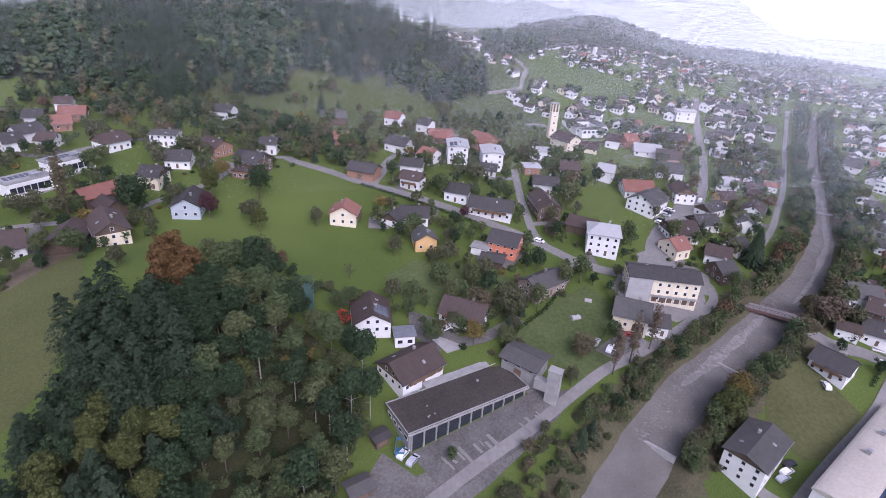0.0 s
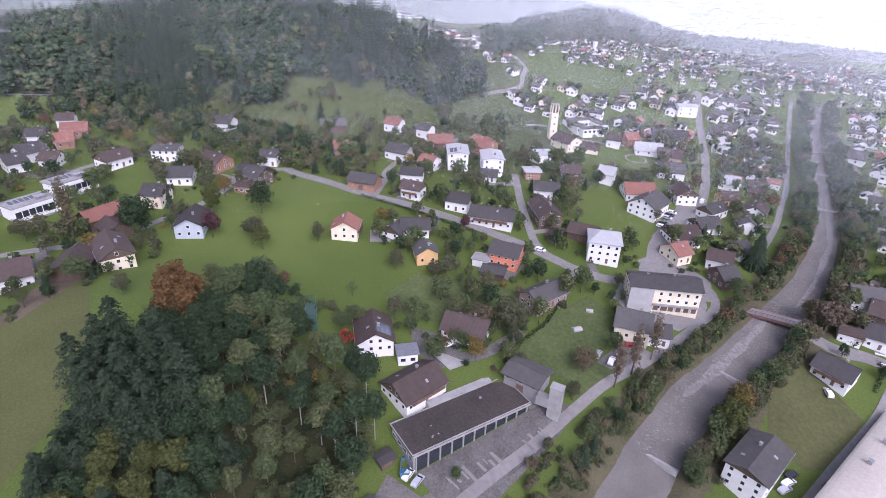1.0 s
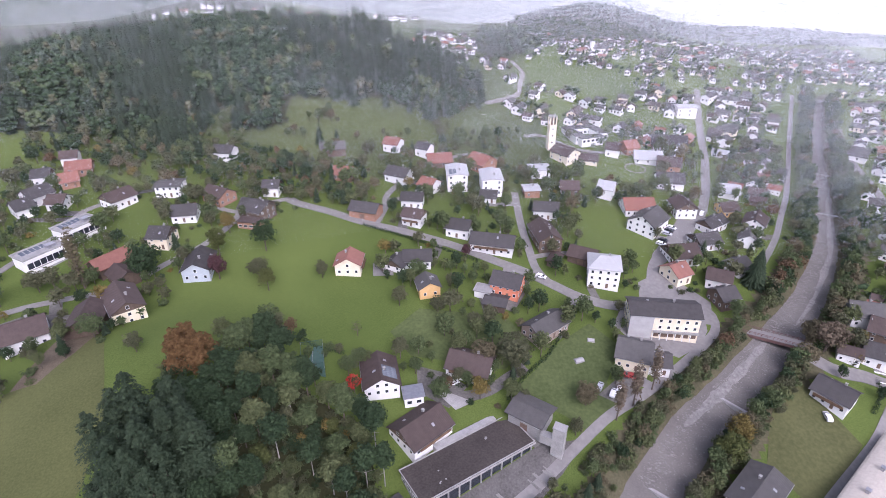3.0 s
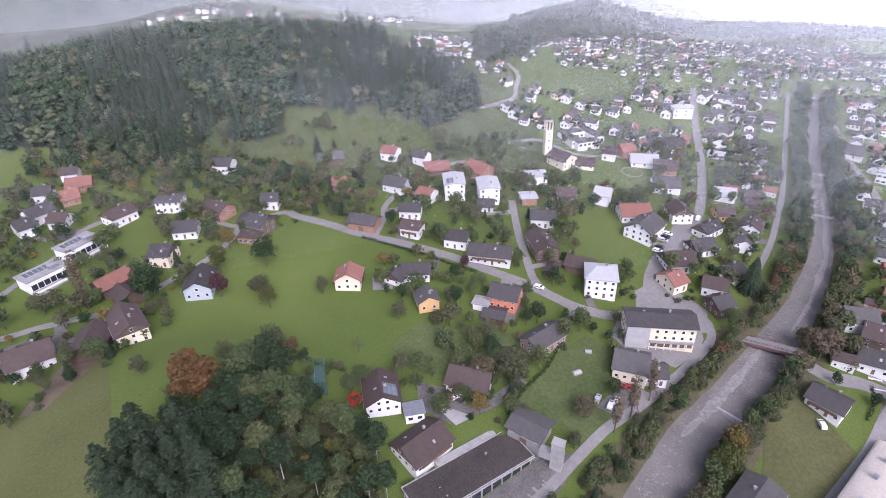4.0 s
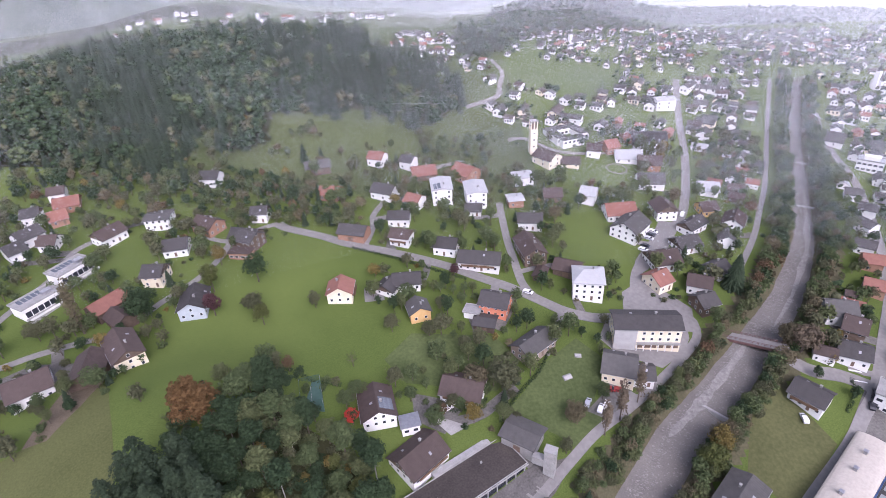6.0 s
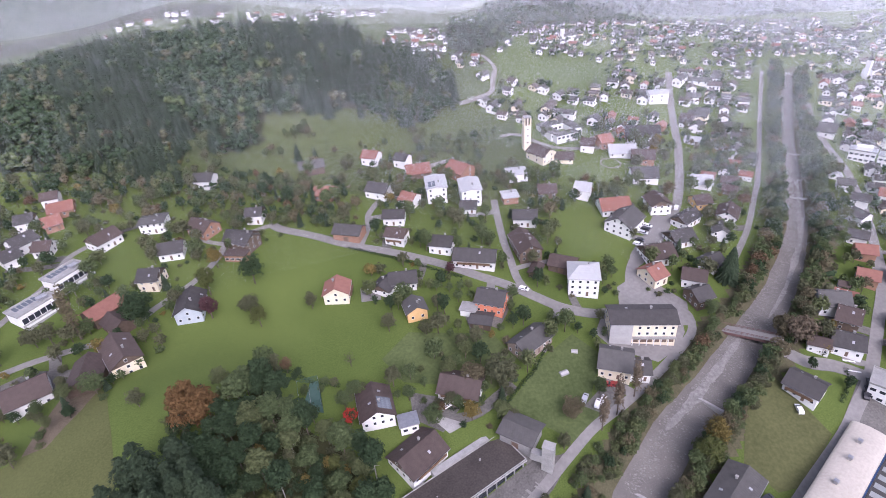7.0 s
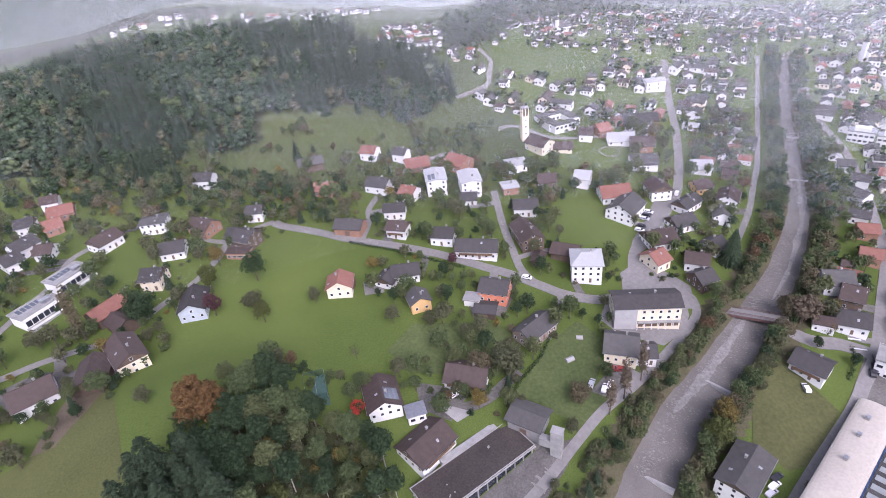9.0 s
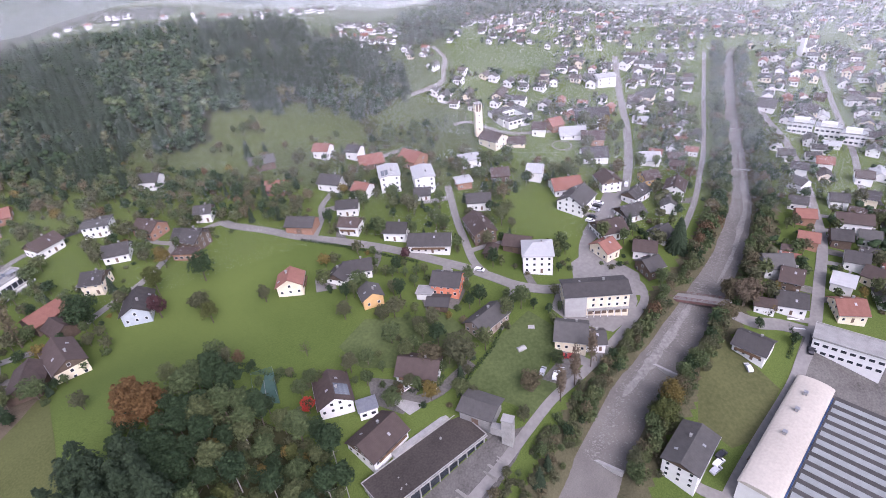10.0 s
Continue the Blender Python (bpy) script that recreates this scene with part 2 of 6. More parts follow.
def land(x, y):
    """Height of the land without the river's cut: valley floor, spur under the near wood, wooded hill, rising far valley."""
    xc = -215 + ease(x + 215, 25.) - ease(x - 290, 25.)
    yc = 85 + ease(y - 85, 12.) - ease(y - 400, 12.)
    u, v = xc / 150, (yc - 200) / 120
    terms = (1, u, v, u * u, u * v, v * v, u ** 3, u * u * v, u * v * v, v ** 3,
             sig((-45 - x) / 7) * sig((150 - y) / 10) * sig((x + 130) / 14),
             sig((y - 325 - .25 * (x + 100)) / 22) * sig((-5 - x) / 16) * sig((x + 330) / 30),
             np.exp(-((x + 150) / 90) ** 2 - ((y - 430) / 60) ** 2))
    return sum(a * b for a, b in zip(terms, LAND))  + far_land(x, y)


def river_half(y):
    return 8.2 - 4.1 * sig((y - 205) / 32)


def ground_z(x, y):
    x, y = np.asarray(x, float), np.asarray(y, float)
    d = river_distance(x, y)
    return land(x, y) - 2.4 * sig((river_half(y) + 0.9 - d) / 0.6)


def gz(x, y):
    return float(ground_z(x, y))


def grid_lines(a, b, fine_a, fine_b, step, coarse):
    out = list(np.arange(fine_a, fine_b + step, step))
    s, v = step, fine_b + step
    while v < b:
        s = min(s * 1.35, coarse)
        v += s
        out.append(v)
    s, v, low = step, fine_a, []
    while v > a:
        s = min(s * 1.35, coarse)
        v -= s
        low.append(v)
    return np.array(low[::-1] + out)


# the woods' outlines: the hill, the hill beyond the town, the slope before it, the high ridge
HILL = [(-400, 285), (-222, 289), (-186, 293), (-136, 284), (-137, 309), (-139, 320), (-124, 325), (-118, 303), (-94, 313), (-96, 340), (-71, 341), (-43, 345), (-22, 343), (-10, 339), (2, 341), (10, 352), (19, 362), (25, 372), (24, 386), (14, 398), (-14, 402), (-30, 408), (-44, 434), (-76, 458), (-130, 484), (-170, 486), (-230, 508), (-300, 530), (-400, 545)]
CREST = [(52, 512), (90, 500), (140, 498), (190, 506), (250, 518), (330, 516), (430, 524), (430, 592), (70, 590)]
FAR = [(26, 446), (40, 438), (58, 448), (72, 464), (88, 488), (60, 530), (30, 530), (22, 480)]
RIDGE = [(-520, 615), (-360, 612), (-215, 622), (-190, 640), (-230, 690), (-520, 700)]


def inside(x, y, ring):
    n, r = len(ring), False
    for i in range(n):
        (x0, y0), (x1, y1) = ring[i], ring[i - 1]
        if (y0 > y) != (y1 > y) and x < (x1 - x0) * (y - y0) / (y1 - y0) + x0:
            r = not r
    return r


gx, gy = grid_lines(-3200, 3400, -230, 300, 2.4, 260), grid_lines(-1500, 4200, 40, 430, 2.4, 260)
GX, GY = np.meshgrid(gx, gy)
GZ = ground_z(GX, GY)
nx, ny = len(gx), len(gy)
ids = np.arange(nx * ny).reshape(ny, nx)
quads = np.stack([ids[:-1, :-1], ids[:-1, 1:], ids[1:, 1:], ids[1:, :-1]], -1).reshape(-1, 4)
mid = np.stack([GX, GY], -1).reshape(-1, 2)[quads].mean(1)
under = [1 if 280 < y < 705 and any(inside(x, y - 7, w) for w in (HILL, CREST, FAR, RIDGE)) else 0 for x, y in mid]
under = [3 if not u and y + .25 * x > 262 + 9 * noise.noise((x * .03, y * .03, 2)) and x < 60 else u for u, (x, y) in zip(under, mid)]
from_river = river_distance(mid[:, 0], mid[:, 1])
under = [2 if d < 16.5 - 4 * (y > 230) and y < 420 and 6 * noise.noise((x * .11, y * .11, 9)) + d < 17 else u for u, d, (x, y) in zip(under, from_river, mid)]
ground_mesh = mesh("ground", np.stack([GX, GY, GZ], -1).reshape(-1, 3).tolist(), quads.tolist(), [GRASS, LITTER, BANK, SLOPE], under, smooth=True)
thing("ground", Matrix(), "green valley ground of mown meadow grass", "ground", kind="structure", data=ground_mesh)


def strip(name, line, width, mat, label, category, lift=0.22, kind="structure", step=2.5, cross=4, fn=None):
    """A ribbon laid over the land along a line."""
    fn = fn or ground_z
    P = [Vector(p) for p in line]
    pts = []
    for i in range(len(P) - 1):
        a, b = P[max(i - 1, 0)], P[i]
        c, d = P[i + 1], P[min(i + 2, len(P) - 1)]
        n = max(2, int((c - b).length / step))
        for k in range(n):
            t = k / n
            pts.append(0.5 * ((2 * b) + (c - a) * t + (2 * a - 5 * b + 4 * c - d) * t * t + (3 * b - a - 3 * c + d) * t ** 3))
    pts.append(P[-1])
    v, f = [], []
    for i, p in enumerate(pts):
        q = (pts[min(i + 1, len(pts) - 1)] - pts[max(i - 1, 0)]).normalized()
        nrm = Vector((-q.y, q.x))
        w = (2 * river_half(p.y) + 2.2 if width is river_half else width(i / (len(pts) - 1))) if callable(width) else width
        for k in range(cross + 1):
            s = p + nrm * w * (k / cross - 0.5)
            v.append((s.x, s.y, float(fn(s.x, s.y)) + lift))
        for s in (p - nrm * w * 0.5, p + nrm * w * 0.5):
            v.append((s.x, s.y, float(fn(s.x, s.y)) - 0.6))
    m = cross + 3
    for i in range(len(pts) - 1):
        for k in range(cross):
            f.append((i * m + k, (i + 1) * m + k, (i + 1) * m + k + 1, i * m + k + 1)[::-1])
        f.append((i * m, (i + 1) * m, (i + 1) * m + cross + 1, i * m + cross + 1))
        f.append((i * m + cross, i * m + cross + 2, (i + 1) * m + cross + 2, (i + 1) * m + cross))
    return thing(name, Matrix(), label, category, kind=kind, data=mesh(name, v, f, mat, smooth=False))


def patch(name, ring, mat, label, category, lift=0.16, kind="structure"):
    """A polygon laid over the land."""
    bm = bmesh.new()
    bm.faces.new([bm.verts.new((x, y, 0)) for x, y in ring])
    bmesh.ops.triangulate(bm, faces=bm.faces[:])
    for _ in range(5):
        long = [e for e in bm.edges if e.calc_length() > 3.5]
        if not long:
            break
        bmesh.ops.subdivide_edges(bm, edges=long, cuts=1)
        bmesh.ops.triangulate(bm, faces=bm.faces[:])
    for v in bm.verts:
        v.co.z = gz(v.co.x, v.co.y) + lift
    bmesh.ops.recalc_face_normals(bm, faces=bm.faces[:])
    if sum(f.normal.z for f in bm.faces) < 0:
        bmesh.ops.reverse_faces(bm, faces=bm.faces[:])
    me = bpy.data.meshes.new(name)
    bm.to_mesh(me)
    bm.free()
    me.materials.append(mat)
    return thing(name, Matrix(), label, category, kind=kind, data=me)


# ---- river ----
bed = lambda x, y: land(x, y) - 2.4
strip("river", [tuple(p) for p in RIVER[3:]], river_half, GRAVEL, "shallow grey river over a wide gravel bed", "river", lift=0.25, fn=bed)
for a, b, w, off in ((0.12, 0.55, 4.2, 2.6), (0.62, 1.0, 3.0, -1.6)):
    n0, n1 = 4 + int(a * 9), 4 + int(b * 9)
    line = []
    for i in range(n0, n1 + 1):
        q = Vector(RIVER[min(i + 1, 18)] - RIVER[i - 1]).normalized()
        line.append((RIVER[i][0] - q.y * off, RIVER[i][1] + q.x * off))
    strip("gravel_bar", line, (lambda s, w=w: .3 + w * math.sin(math.pi * s) ** .6 * (.7 + .2 * math.sin(23 * s) + .14 * math.sin(61 * s) + .1 * math.sin(140 * s))), SHINGLE, "pale shingle bar lying in the shallow river", "gravel bar", lift=0.33, kind="stuff", fn=bed)
for i, s in ((4, 0.04), (5, 0.9), (12, 0.6), (13, 0.5)):
    a, b = Vector(RIVER[i]), Vector(RIVER[i + 1])
    p, q = a.lerp(b, s), (b - a).normalized()
    weir = Solid()
    weir.prism([(-0.8, -7.2, -1), (0.8, -7.2, -1), (0.6, -7.2, 0.62), (-0.45, -7.2, 0.7)], (0, 14.4, 0))
    thing("weir", pose(p.x, p.y, float(bed(p.x, p.y)), 0, 0, math.degrees(math.atan2(q.y, q.x)) + 2), "low pale concrete sill across the river bed", "weir", "river sills", data=weir.done("weir", STONE))
rnd = random.Random(11)
bv, bf = [], []
for _ in range(4200):
    i = rnd.randrange(4, 13)
    a, b = Vector(RIVER[i]), Vector(RIVER[i + 1])
    q = (b - a).normalized()
    p = a.lerp(b, rnd.random()) + Vector((-q.y, q.x)) * (rnd.uniform(-5.8, 5.8) if rnd.random() < .45 else rnd.gauss(2.8, 1.3))
    r, z = rnd.uniform(0.1, 0.24) + .3 * rnd.random() ** 6, float(bed(p.x, p.y)) + 0.3
    k = len(bv)
    bv += [(p.x + r * math.cos(t + rnd.random()), p.y + r * math.sin(t), z) for t in (0, 1.26, 2.5, 3.8, 5.0)] + [(p.x, p.y, z + r * 0.7)]
    bf += [(k + j, k + (j + 1) % 5, k + 5) for j in range(5)]
thing("river_stones", Matrix(), "scattered pale boulders on the river bed", "stones", kind="stuff", data=mesh("river_stones", bv, bf, SHINGLE))

# ---- roads and yards ----
ROADS = [
    ("main_road", 4.7, [(-75.7, 247), (-71.5, 243.1), (-54.2, 236), (-37.5, 227.8), (-16.4, 220.5), (3.7, 211.7), (20.3, 202.2), (31.6, 196), (42.2, 188.6), (52.4, 181.6), (65.2, 177.8), (79.8, 179.5), (92, 180), (100, 177)]),
    ("village_road", 4.6, [(79.8, 178), (84, 192.7), (90.1, 206.9), (105.6, 224.6), (123.3, 245), (134.5, 266.4), (144.6, 290.9), (154.8, 318.4), (166.2, 356), (178.8, 396.1), (184, 412)]),
    ("river_road", 3.2, [(-8, 80), (12.7, 98), (28, 110), (41, 121.5), (52, 130.7), (64, 138.1), (77.2, 147.3), (92.6, 159.8), (100.7, 168.7), (101, 178), (92, 182)]),
    ("bank_road", 2.7, [(128, 196), (133.8, 204.5), (152.7, 228.8), (168.4, 253.4), (186.4, 282.5), (225.3, 354.7), (256.1, 414.3)]),
    ("valley_road", 4.4, [(80, 80), (96.5, 95), (112.5, 107.7), (134.8, 124.4), (145.3, 134.1), (157, 144.9), (175.7, 168.4), (193.4, 191.3), (207, 216), (222.8, 246.9), (239.6, 285.9), (246.4, 313), (254.9, 342.1), (268, 372)]),
    ("bridge_road", 5.5, [(127, 161.5), (136.4, 152.4), (146.5, 149.9), (156, 145)]),
    ("lane", 3.5, [(34.9, 262), (34.7, 231), (35.8, 213.7), (37.1, 198.6), (41, 190)]),
    ("lane", 3.0, [(-175, 152), (-157.4, 159.5), (-147.5, 164.7), (-129.5, 171.2), (-120, 171)]),
    ("lane", 3.0, [(-116, 184), (-112.2, 190.9), (-103.5, 203), (-99.4, 211.2), (-96, 222), (-94, 234), (-83, 243.1), (-75.7, 247)]),
    ("lane", 3.0, [(-175, 170), (-171.6, 184.4), (-164.4, 210.7), (-164.4, 228.6), (-150, 246)]),
    ("lane", 3.0, [(-32.1, 225.6), (-29, 241.8), (-28.2, 256.9), (-10, 290), (20, 310)]),
    ("lane", 3.0, [(26, 372), (48, 384), (52, 398), (56, 418), (50, 440)]),
    ("side_street", 3.6, [(242, 226), (248.7, 238.2), (269.1, 267.9), (297.5, 319.1), (330, 380)]),
    ("lane", 3.0, [(48.8, 334), (60, 336), (80, 318), (112, 316)]),
]
for name, width, line in ROADS:
    strip(name, line, width, ASPHALT, "worn grey asphalt " + ("village lane" if name in ("lane", "side_street") else "road through the valley"), "road")
patch("factory_yard", [(-22, 78), (-13, 98), (-4, 93), (16, 103), (34, 115), (30, 108), (14, 92), (-6, 76)], YARD, "stained concrete loading yard with bare patches", "yard")
patch("depot_apron", [(-6, 98.5), (12, 110), (30, 121.5), (38, 122), (44, 124), (34, 112), (16, 97), (4, 89)], APRON, "cracked concrete apron before the depot", "yard", 0.2)
patch("junction", [(74, 174), (84, 172), (100, 170), (104, 182), (92, 186), (90, 200), (78, 192)], ASPHALT, "wide asphalt road junction", "road", 0.2)
patch("car_park", [(86, 200), (94, 206), (109, 222), (122, 240), (112, 243), (101, 226), (90, 212)], ASPHALT, "asphalt forecourt with parked cars", "car park", 0.2)
patch("house_yard", [(-10, 146), (1, 143.5), (7, 139), (1, 131), (-9, 136)], YARD, "paved house yard", "yard")
patch("house_yard", [(-30, 197), (-22, 201), (-21, 190), (-29, 189)], ASPHALT, "grey paved driveway", "yard")
patch("house_yard", [(-158, 152), (-146, 160), (-120, 158), (-126, 145), (-140, 138)], YARD, "paved farmyard between farm buildings", "yard")
patch("house_yard", [(50, 138), (62, 148), (68, 145), (58, 134)], YARD, "paved parking place behind the house", "yard")
patch("house_yard", [(12, 182), (19, 190), (24, 178), (14, 172)], YARD, "pale paved forecourt", "yard")
patch("apartment_yard", [(62, 168), (66, 162), (75, 157), (82, 154), (92, 160), (97, 167), (98, 172), (88, 176), (68, 178)], ASPHALT, "paved yard round the apartment block", "yard", 0.17)
patch("house_yard", [(-4, 137), (2, 136), (9, 133.5), (3, 130.4)], CONCRETE, "pale concrete yard beside the house", "yard", 0.3)
strip("driveway", [(-9, 139), (-.5, 137.1), (5.9, 135.4), (14, 137.9), (20.5, 142.7), (27, 147.5)], 3.6, YARD, "dark asphalt drive round the hedged house", "drive", lift=.24)
for (ax, ay), (cx, cy) in (((151, 152.2), (155.3, 151.1)), ((150.2, 147.9), (154.8, 146.8))):
    strip("road_marking", [(ax, ay), ((ax + cx) / 2, (ay + cy) / 2), (cx, cy)], .45, FRAME, "white painted stop line on the asphalt", "road marking", lift=.3)
patch("works_yard", [(140, 132), (154, 146), (200, 120), (170, 70), (120, 66), (92, 84)], YARD, "concrete works yard", "yard", 0.12)
patch("mown_lawn", [(97, 117), (104, 131), (114, 145), (122, 146), (131, 125), (113, 109.5), (104, 108)], LAWN, "yellowish mown lawn", "lawn", 0.14)
patch("garden_plot", [(40, 158), (53, 168), (62, 158), (54, 143), (55, 131), (46, 124), (38, 130), (22, 138), (30, 146)], GARDEN, "shady garden lawn", "lawn", 0.14)
patch("pasture", [(-108, 141), (-99, 124.7), (-92, 110), (-89, 92), (-92, 70), (-120, 66), (-150, 96), (-138, 118), (-127, 122), (-119, 123), (-113.6, 134.4), (-112, 144)], PASTURE, "rough olive pasture beside the mown meadow", "field", 0.12)
patch("tilled_strip", [(-125, 147), (-112, 144.5), (-113.6, 134.4), (-119, 123), (-127, 122), (-125.5, 136)], EARTH, "bare trodden earth below the farm", "field", 0.14)
rnd = random.Random(52)
for k in range(16):
    u, w, d = rnd.uniform(2, 29), rnd.uniform(.25, .9), rnd.uniform(1.2, 3.8)
    v = rnd.uniform(-.8, 1.0)
    x, y = u + v * .6, 96.6 + u * .62 - v
    patch("worn_strip", [(x, y), (x + w, y + .5 * w), (x + w * 1.4 + d * .95, y - d * .8 + rnd.uniform(-.3, .3)), (x + d * .9 + w * .3, y - d * .95)], STREAK, "paler worn concrete streak on the apron", "yard", 0.3)
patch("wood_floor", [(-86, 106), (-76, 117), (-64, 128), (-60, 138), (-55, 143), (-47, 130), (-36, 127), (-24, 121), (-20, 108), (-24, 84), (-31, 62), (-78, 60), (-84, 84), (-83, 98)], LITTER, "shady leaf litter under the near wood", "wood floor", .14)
patch("orchard_grass", [(-10, 172), (22, 170), (30, 158), (20, 146), (-12, 150), (-20, 160)], GARDEN, "rough orchard grass", "lawn", 0.12)


# ---- houses ----
def window_mesh(glazed=False):
    """A window frame as one closed ring; glazed: its recessed glass is part of the same mesh, for houses far off."""
    out, inn = [(-.55, 0), (.55, 0), (.55, 1.3), (-.55, 1.3)], [(-.46, .1), (.46, .1), (.46, 1.2), (-.46, 1.2)]
    v = [(x, -.09, z) for x, z in out] + [(x, -.09, z) for x, z in inn] + [(x, -.03, z) for x, z in inn] + [(x, .02, z) for x, z in out]
    f = []
    for a in range(4):
        b = (a + 1) % 4
        f += [(a, b, 4 + b, 4 + a), (4 + a, 4 + b, 8 + b, 8 + a), (12 + a, 12 + b, b, a)]
        if not glazed:
            f.append((8 + a, 8 + b, 12 + b, 12 + a))
    if glazed:
        f.append((8, 9, 10, 11))
    return mesh("window", v, f, [FRAME, GLASS], [0] * 12 + ([1] if glazed else [0] * 4))


GLAZED = window_mesh(True)
WINDOW, PANE = window_mesh(), Solid().box(-.5, -.05, .05, .5, .0, 1.25).done("pane", GLASS)
DOORM = Solid().box(-.5, -.08, 0, .5, .02, 2.05).done("door", DOOR)
CHIMNEY = Solid().box(-.35, -.35, -1.2, .35, .35, .9).box(-.45, -.45, .9, .45, .45, 1.05).done("chimney", CONCRETE)
PANEL = Solid().box(-.5, -.85, 0, .5, .85, .06).done("solar_panel", SOLAR)
SKYLIGHT = Solid().box(-.4, -.55, 0, .4, .55, .12).done("skylight", METAL)


def house(x, y, rot, length, width, height, walls, roof, label, category="house", name="house", eave=None, hip=0.0, simple=False, windows=True, chimney=True, over=0.7, group="", balcony=False, storey=2.7, base=0.0):
    """A gabled house: height is that of the ridge, which runs along the house's own x."""
    ob = thing(name, pose(x, y, gz(x, y) + base, 0, 0, rot), label, category, group)
    a, b = length / 2, width / 2
    rise = min(width * 0.29, height - 2.4) if eave is None else height - eave
    e = height - rise
    s = Solid()
    if hip:
        s.box(-a, -b, -2.5, a, b, e)
    else:
        s.prism([(-a, -b, -2.5), (-a, b, -2.5), (-a, b, e), (-a, 0, height - .05), (-a, -b, e)], (length, 0, 0))
    part("wall", s.done("wall", WALLS[walls]), ob)
    t, ax, k = 0.24, a + over, rise / b
    lo, bo = e - over * k, b + over
    s = Solid()
    if hip:
        top = max(a - hip, 0.5)
        s.v += [(-ax, -bo, lo), (ax, -bo, lo), (ax, bo, lo), (-ax, bo, lo), (-top, 0, height), (top, 0, height), (-ax, -bo, lo + t), (ax, -bo, lo + t), (ax, bo, lo + t), (-ax, bo, lo + t), (-top, 0, height + t), (top, 0, height + t)]
        s.f += [(3, 2, 1, 0), (6, 7, 11, 10), (8, 9, 10, 11), (7, 8, 11), (9, 6, 10), (0, 1, 7, 6), (1, 2, 8, 7), (2, 3, 9, 8), (3, 0, 6, 9)]
    else:
        s.prism([(-ax, -bo, lo), (-ax, 0, height), (-ax, bo, lo), (-ax, bo, lo + t), (-ax, 0, height + t * 1.1), (-ax, -bo, lo + t)], (2 * ax, 0, 0))
        s.box(-ax - .02, -.16, height + t * .9, ax + .02, .16, height + t * 1.1 + .09)
    part("roof", s.done("roof", ROOFS[roof]), ob)
    if chimney:
        part("chimney", CHIMNEY, ob, pose(a * .3, width * .12, height - width * .12 * k + .3))
    if not windows:
        part("door", DOORM, ob, Matrix.Translation((0, -b, 0)) @ Matrix.Diagonal((2.4, 1, 1.2, 1)))
        return ob
    levels = max(1, int(e / storey + 0.25))
    skip = 1 if not simple else 2
    for side, half, reach, turn in (("s", a, b, 0), ("n", a, b, 180), ("e", b, a, 90), ("w", b, a, -90)):
        count = max(1, int(2 * half / 2.7))
        top = levels + (1 if side in "ew" and not hip and rise > 1.8 else 0)
        for lev in range(top):
            for i in range(0, count, skip):
                u = (i + .5) / count * 2 * half - half
                if lev == levels and abs(u) > half * .45:
                    continue
                z = .9 + lev * storey
                if lev < levels and z + 1.3 > e + (.0 if side in "sn" else .6):
                    z = max(.3, e - 1.45)
                m = pose(0, 0, 0, 0, 0, turn) @ pose(u, -reach, z)
                if side == "s" and lev == 0 and i == count // 2 and not simple:
                    part("door", DOORM, ob, pose(0, 0, 0, 0, 0, turn) @ pose(u, -reach, 0))
                    continue
                if simple:
                    part("window", GLAZED, ob, m)
                    continue
                w = part("window", WINDOW, ob, m)
                part("pane", PANE, w)
    style = int(abs(x) * 7 + abs(y) * 3) % 4
    if walls in ("white", "cream") and not simple and not hip and rise > 1.6 and style < 2:
        for g in (-a - .05, a - .01):
            part("gable_cladding", Solid().prism([(g, -b + .02, e - .7), (g, b - .02, e - .7), (g, b - .02, e), (g, 0, height - .12), (g, -b + .02, e)], (.06, 0, 0)).done("gable_cladding", WALLS["timber"]), ob, label="dark weathered board cladding")
    if not simple and not hip:
        for n_ in range(1 + style % 2):
            q = (.35 + .25 * (style % 3)) * b * (1 if n_ == 0 else -1)
            part("skylight", SKYLIGHT, ob, pose(a * (-.45 + .7 * n_), q, height - abs(q) * k + t * 1.12, math.degrees(math.atan(k)) * (-1 if q > 0 else 1)))
        part("gutter", Solid().box(-ax, -bo - .12, lo + .02, ax, -bo - .01, lo + .14).done("gutter", METAL), ob)
    if balcony:
        s = Solid().box(-a * .8, -b - 1.3, storey - .15, a * .8, -b, storey)
        part("balcony", s.box(-a * .8, -b - 1.3, storey, a * .8, -b - 1.2, storey + .9).done("balcony", WOOD), ob)
    return ob


house(-38.8, 192.9, 90, 9.0, 10, 7.5, "cream", "red", "cream-rendered house with a red clay tiled gable roof and wooden balcony", balcony=True)
house(-11.8, 199.2, 2, 11.0, 9, 6, "white", "slate", "white-rendered house with a dark grey tiled gable roof")
house(-19.6, 196.0, 64, 7.8, 8, 5, "white", "slate", "white-rendered house with a dark grey tiled gable roof")
house(-7.0, 181.4, -75, 7.7, 8, 6.5, "ochre", "grey", "ochre-yellow house with a weathered grey tiled gable roof")
house(-37.1, 234.5, -18, 13.0, 9, 6.5, "brick", "slate", "brick-red barn with a dark grey tiled gable roof", category="barn", name="barn", windows=False, chimney=False)
house(-84.2, 229.3, -28, 9.0, 10, 8, "timber", "slate", "dark timber house with a dark grey tiled gable roof")
house(-16.0, 245.6, -7, 10.0, 8, 6.5, "white", "slate", "white-rendered house with a dark grey tiled gable roof")
house(-14.5, 229.3, -20, 9.0, 8, 7, "white", "brown", "white-rendered house with a brown tiled gable roof and wooden balcony", balcony=True)
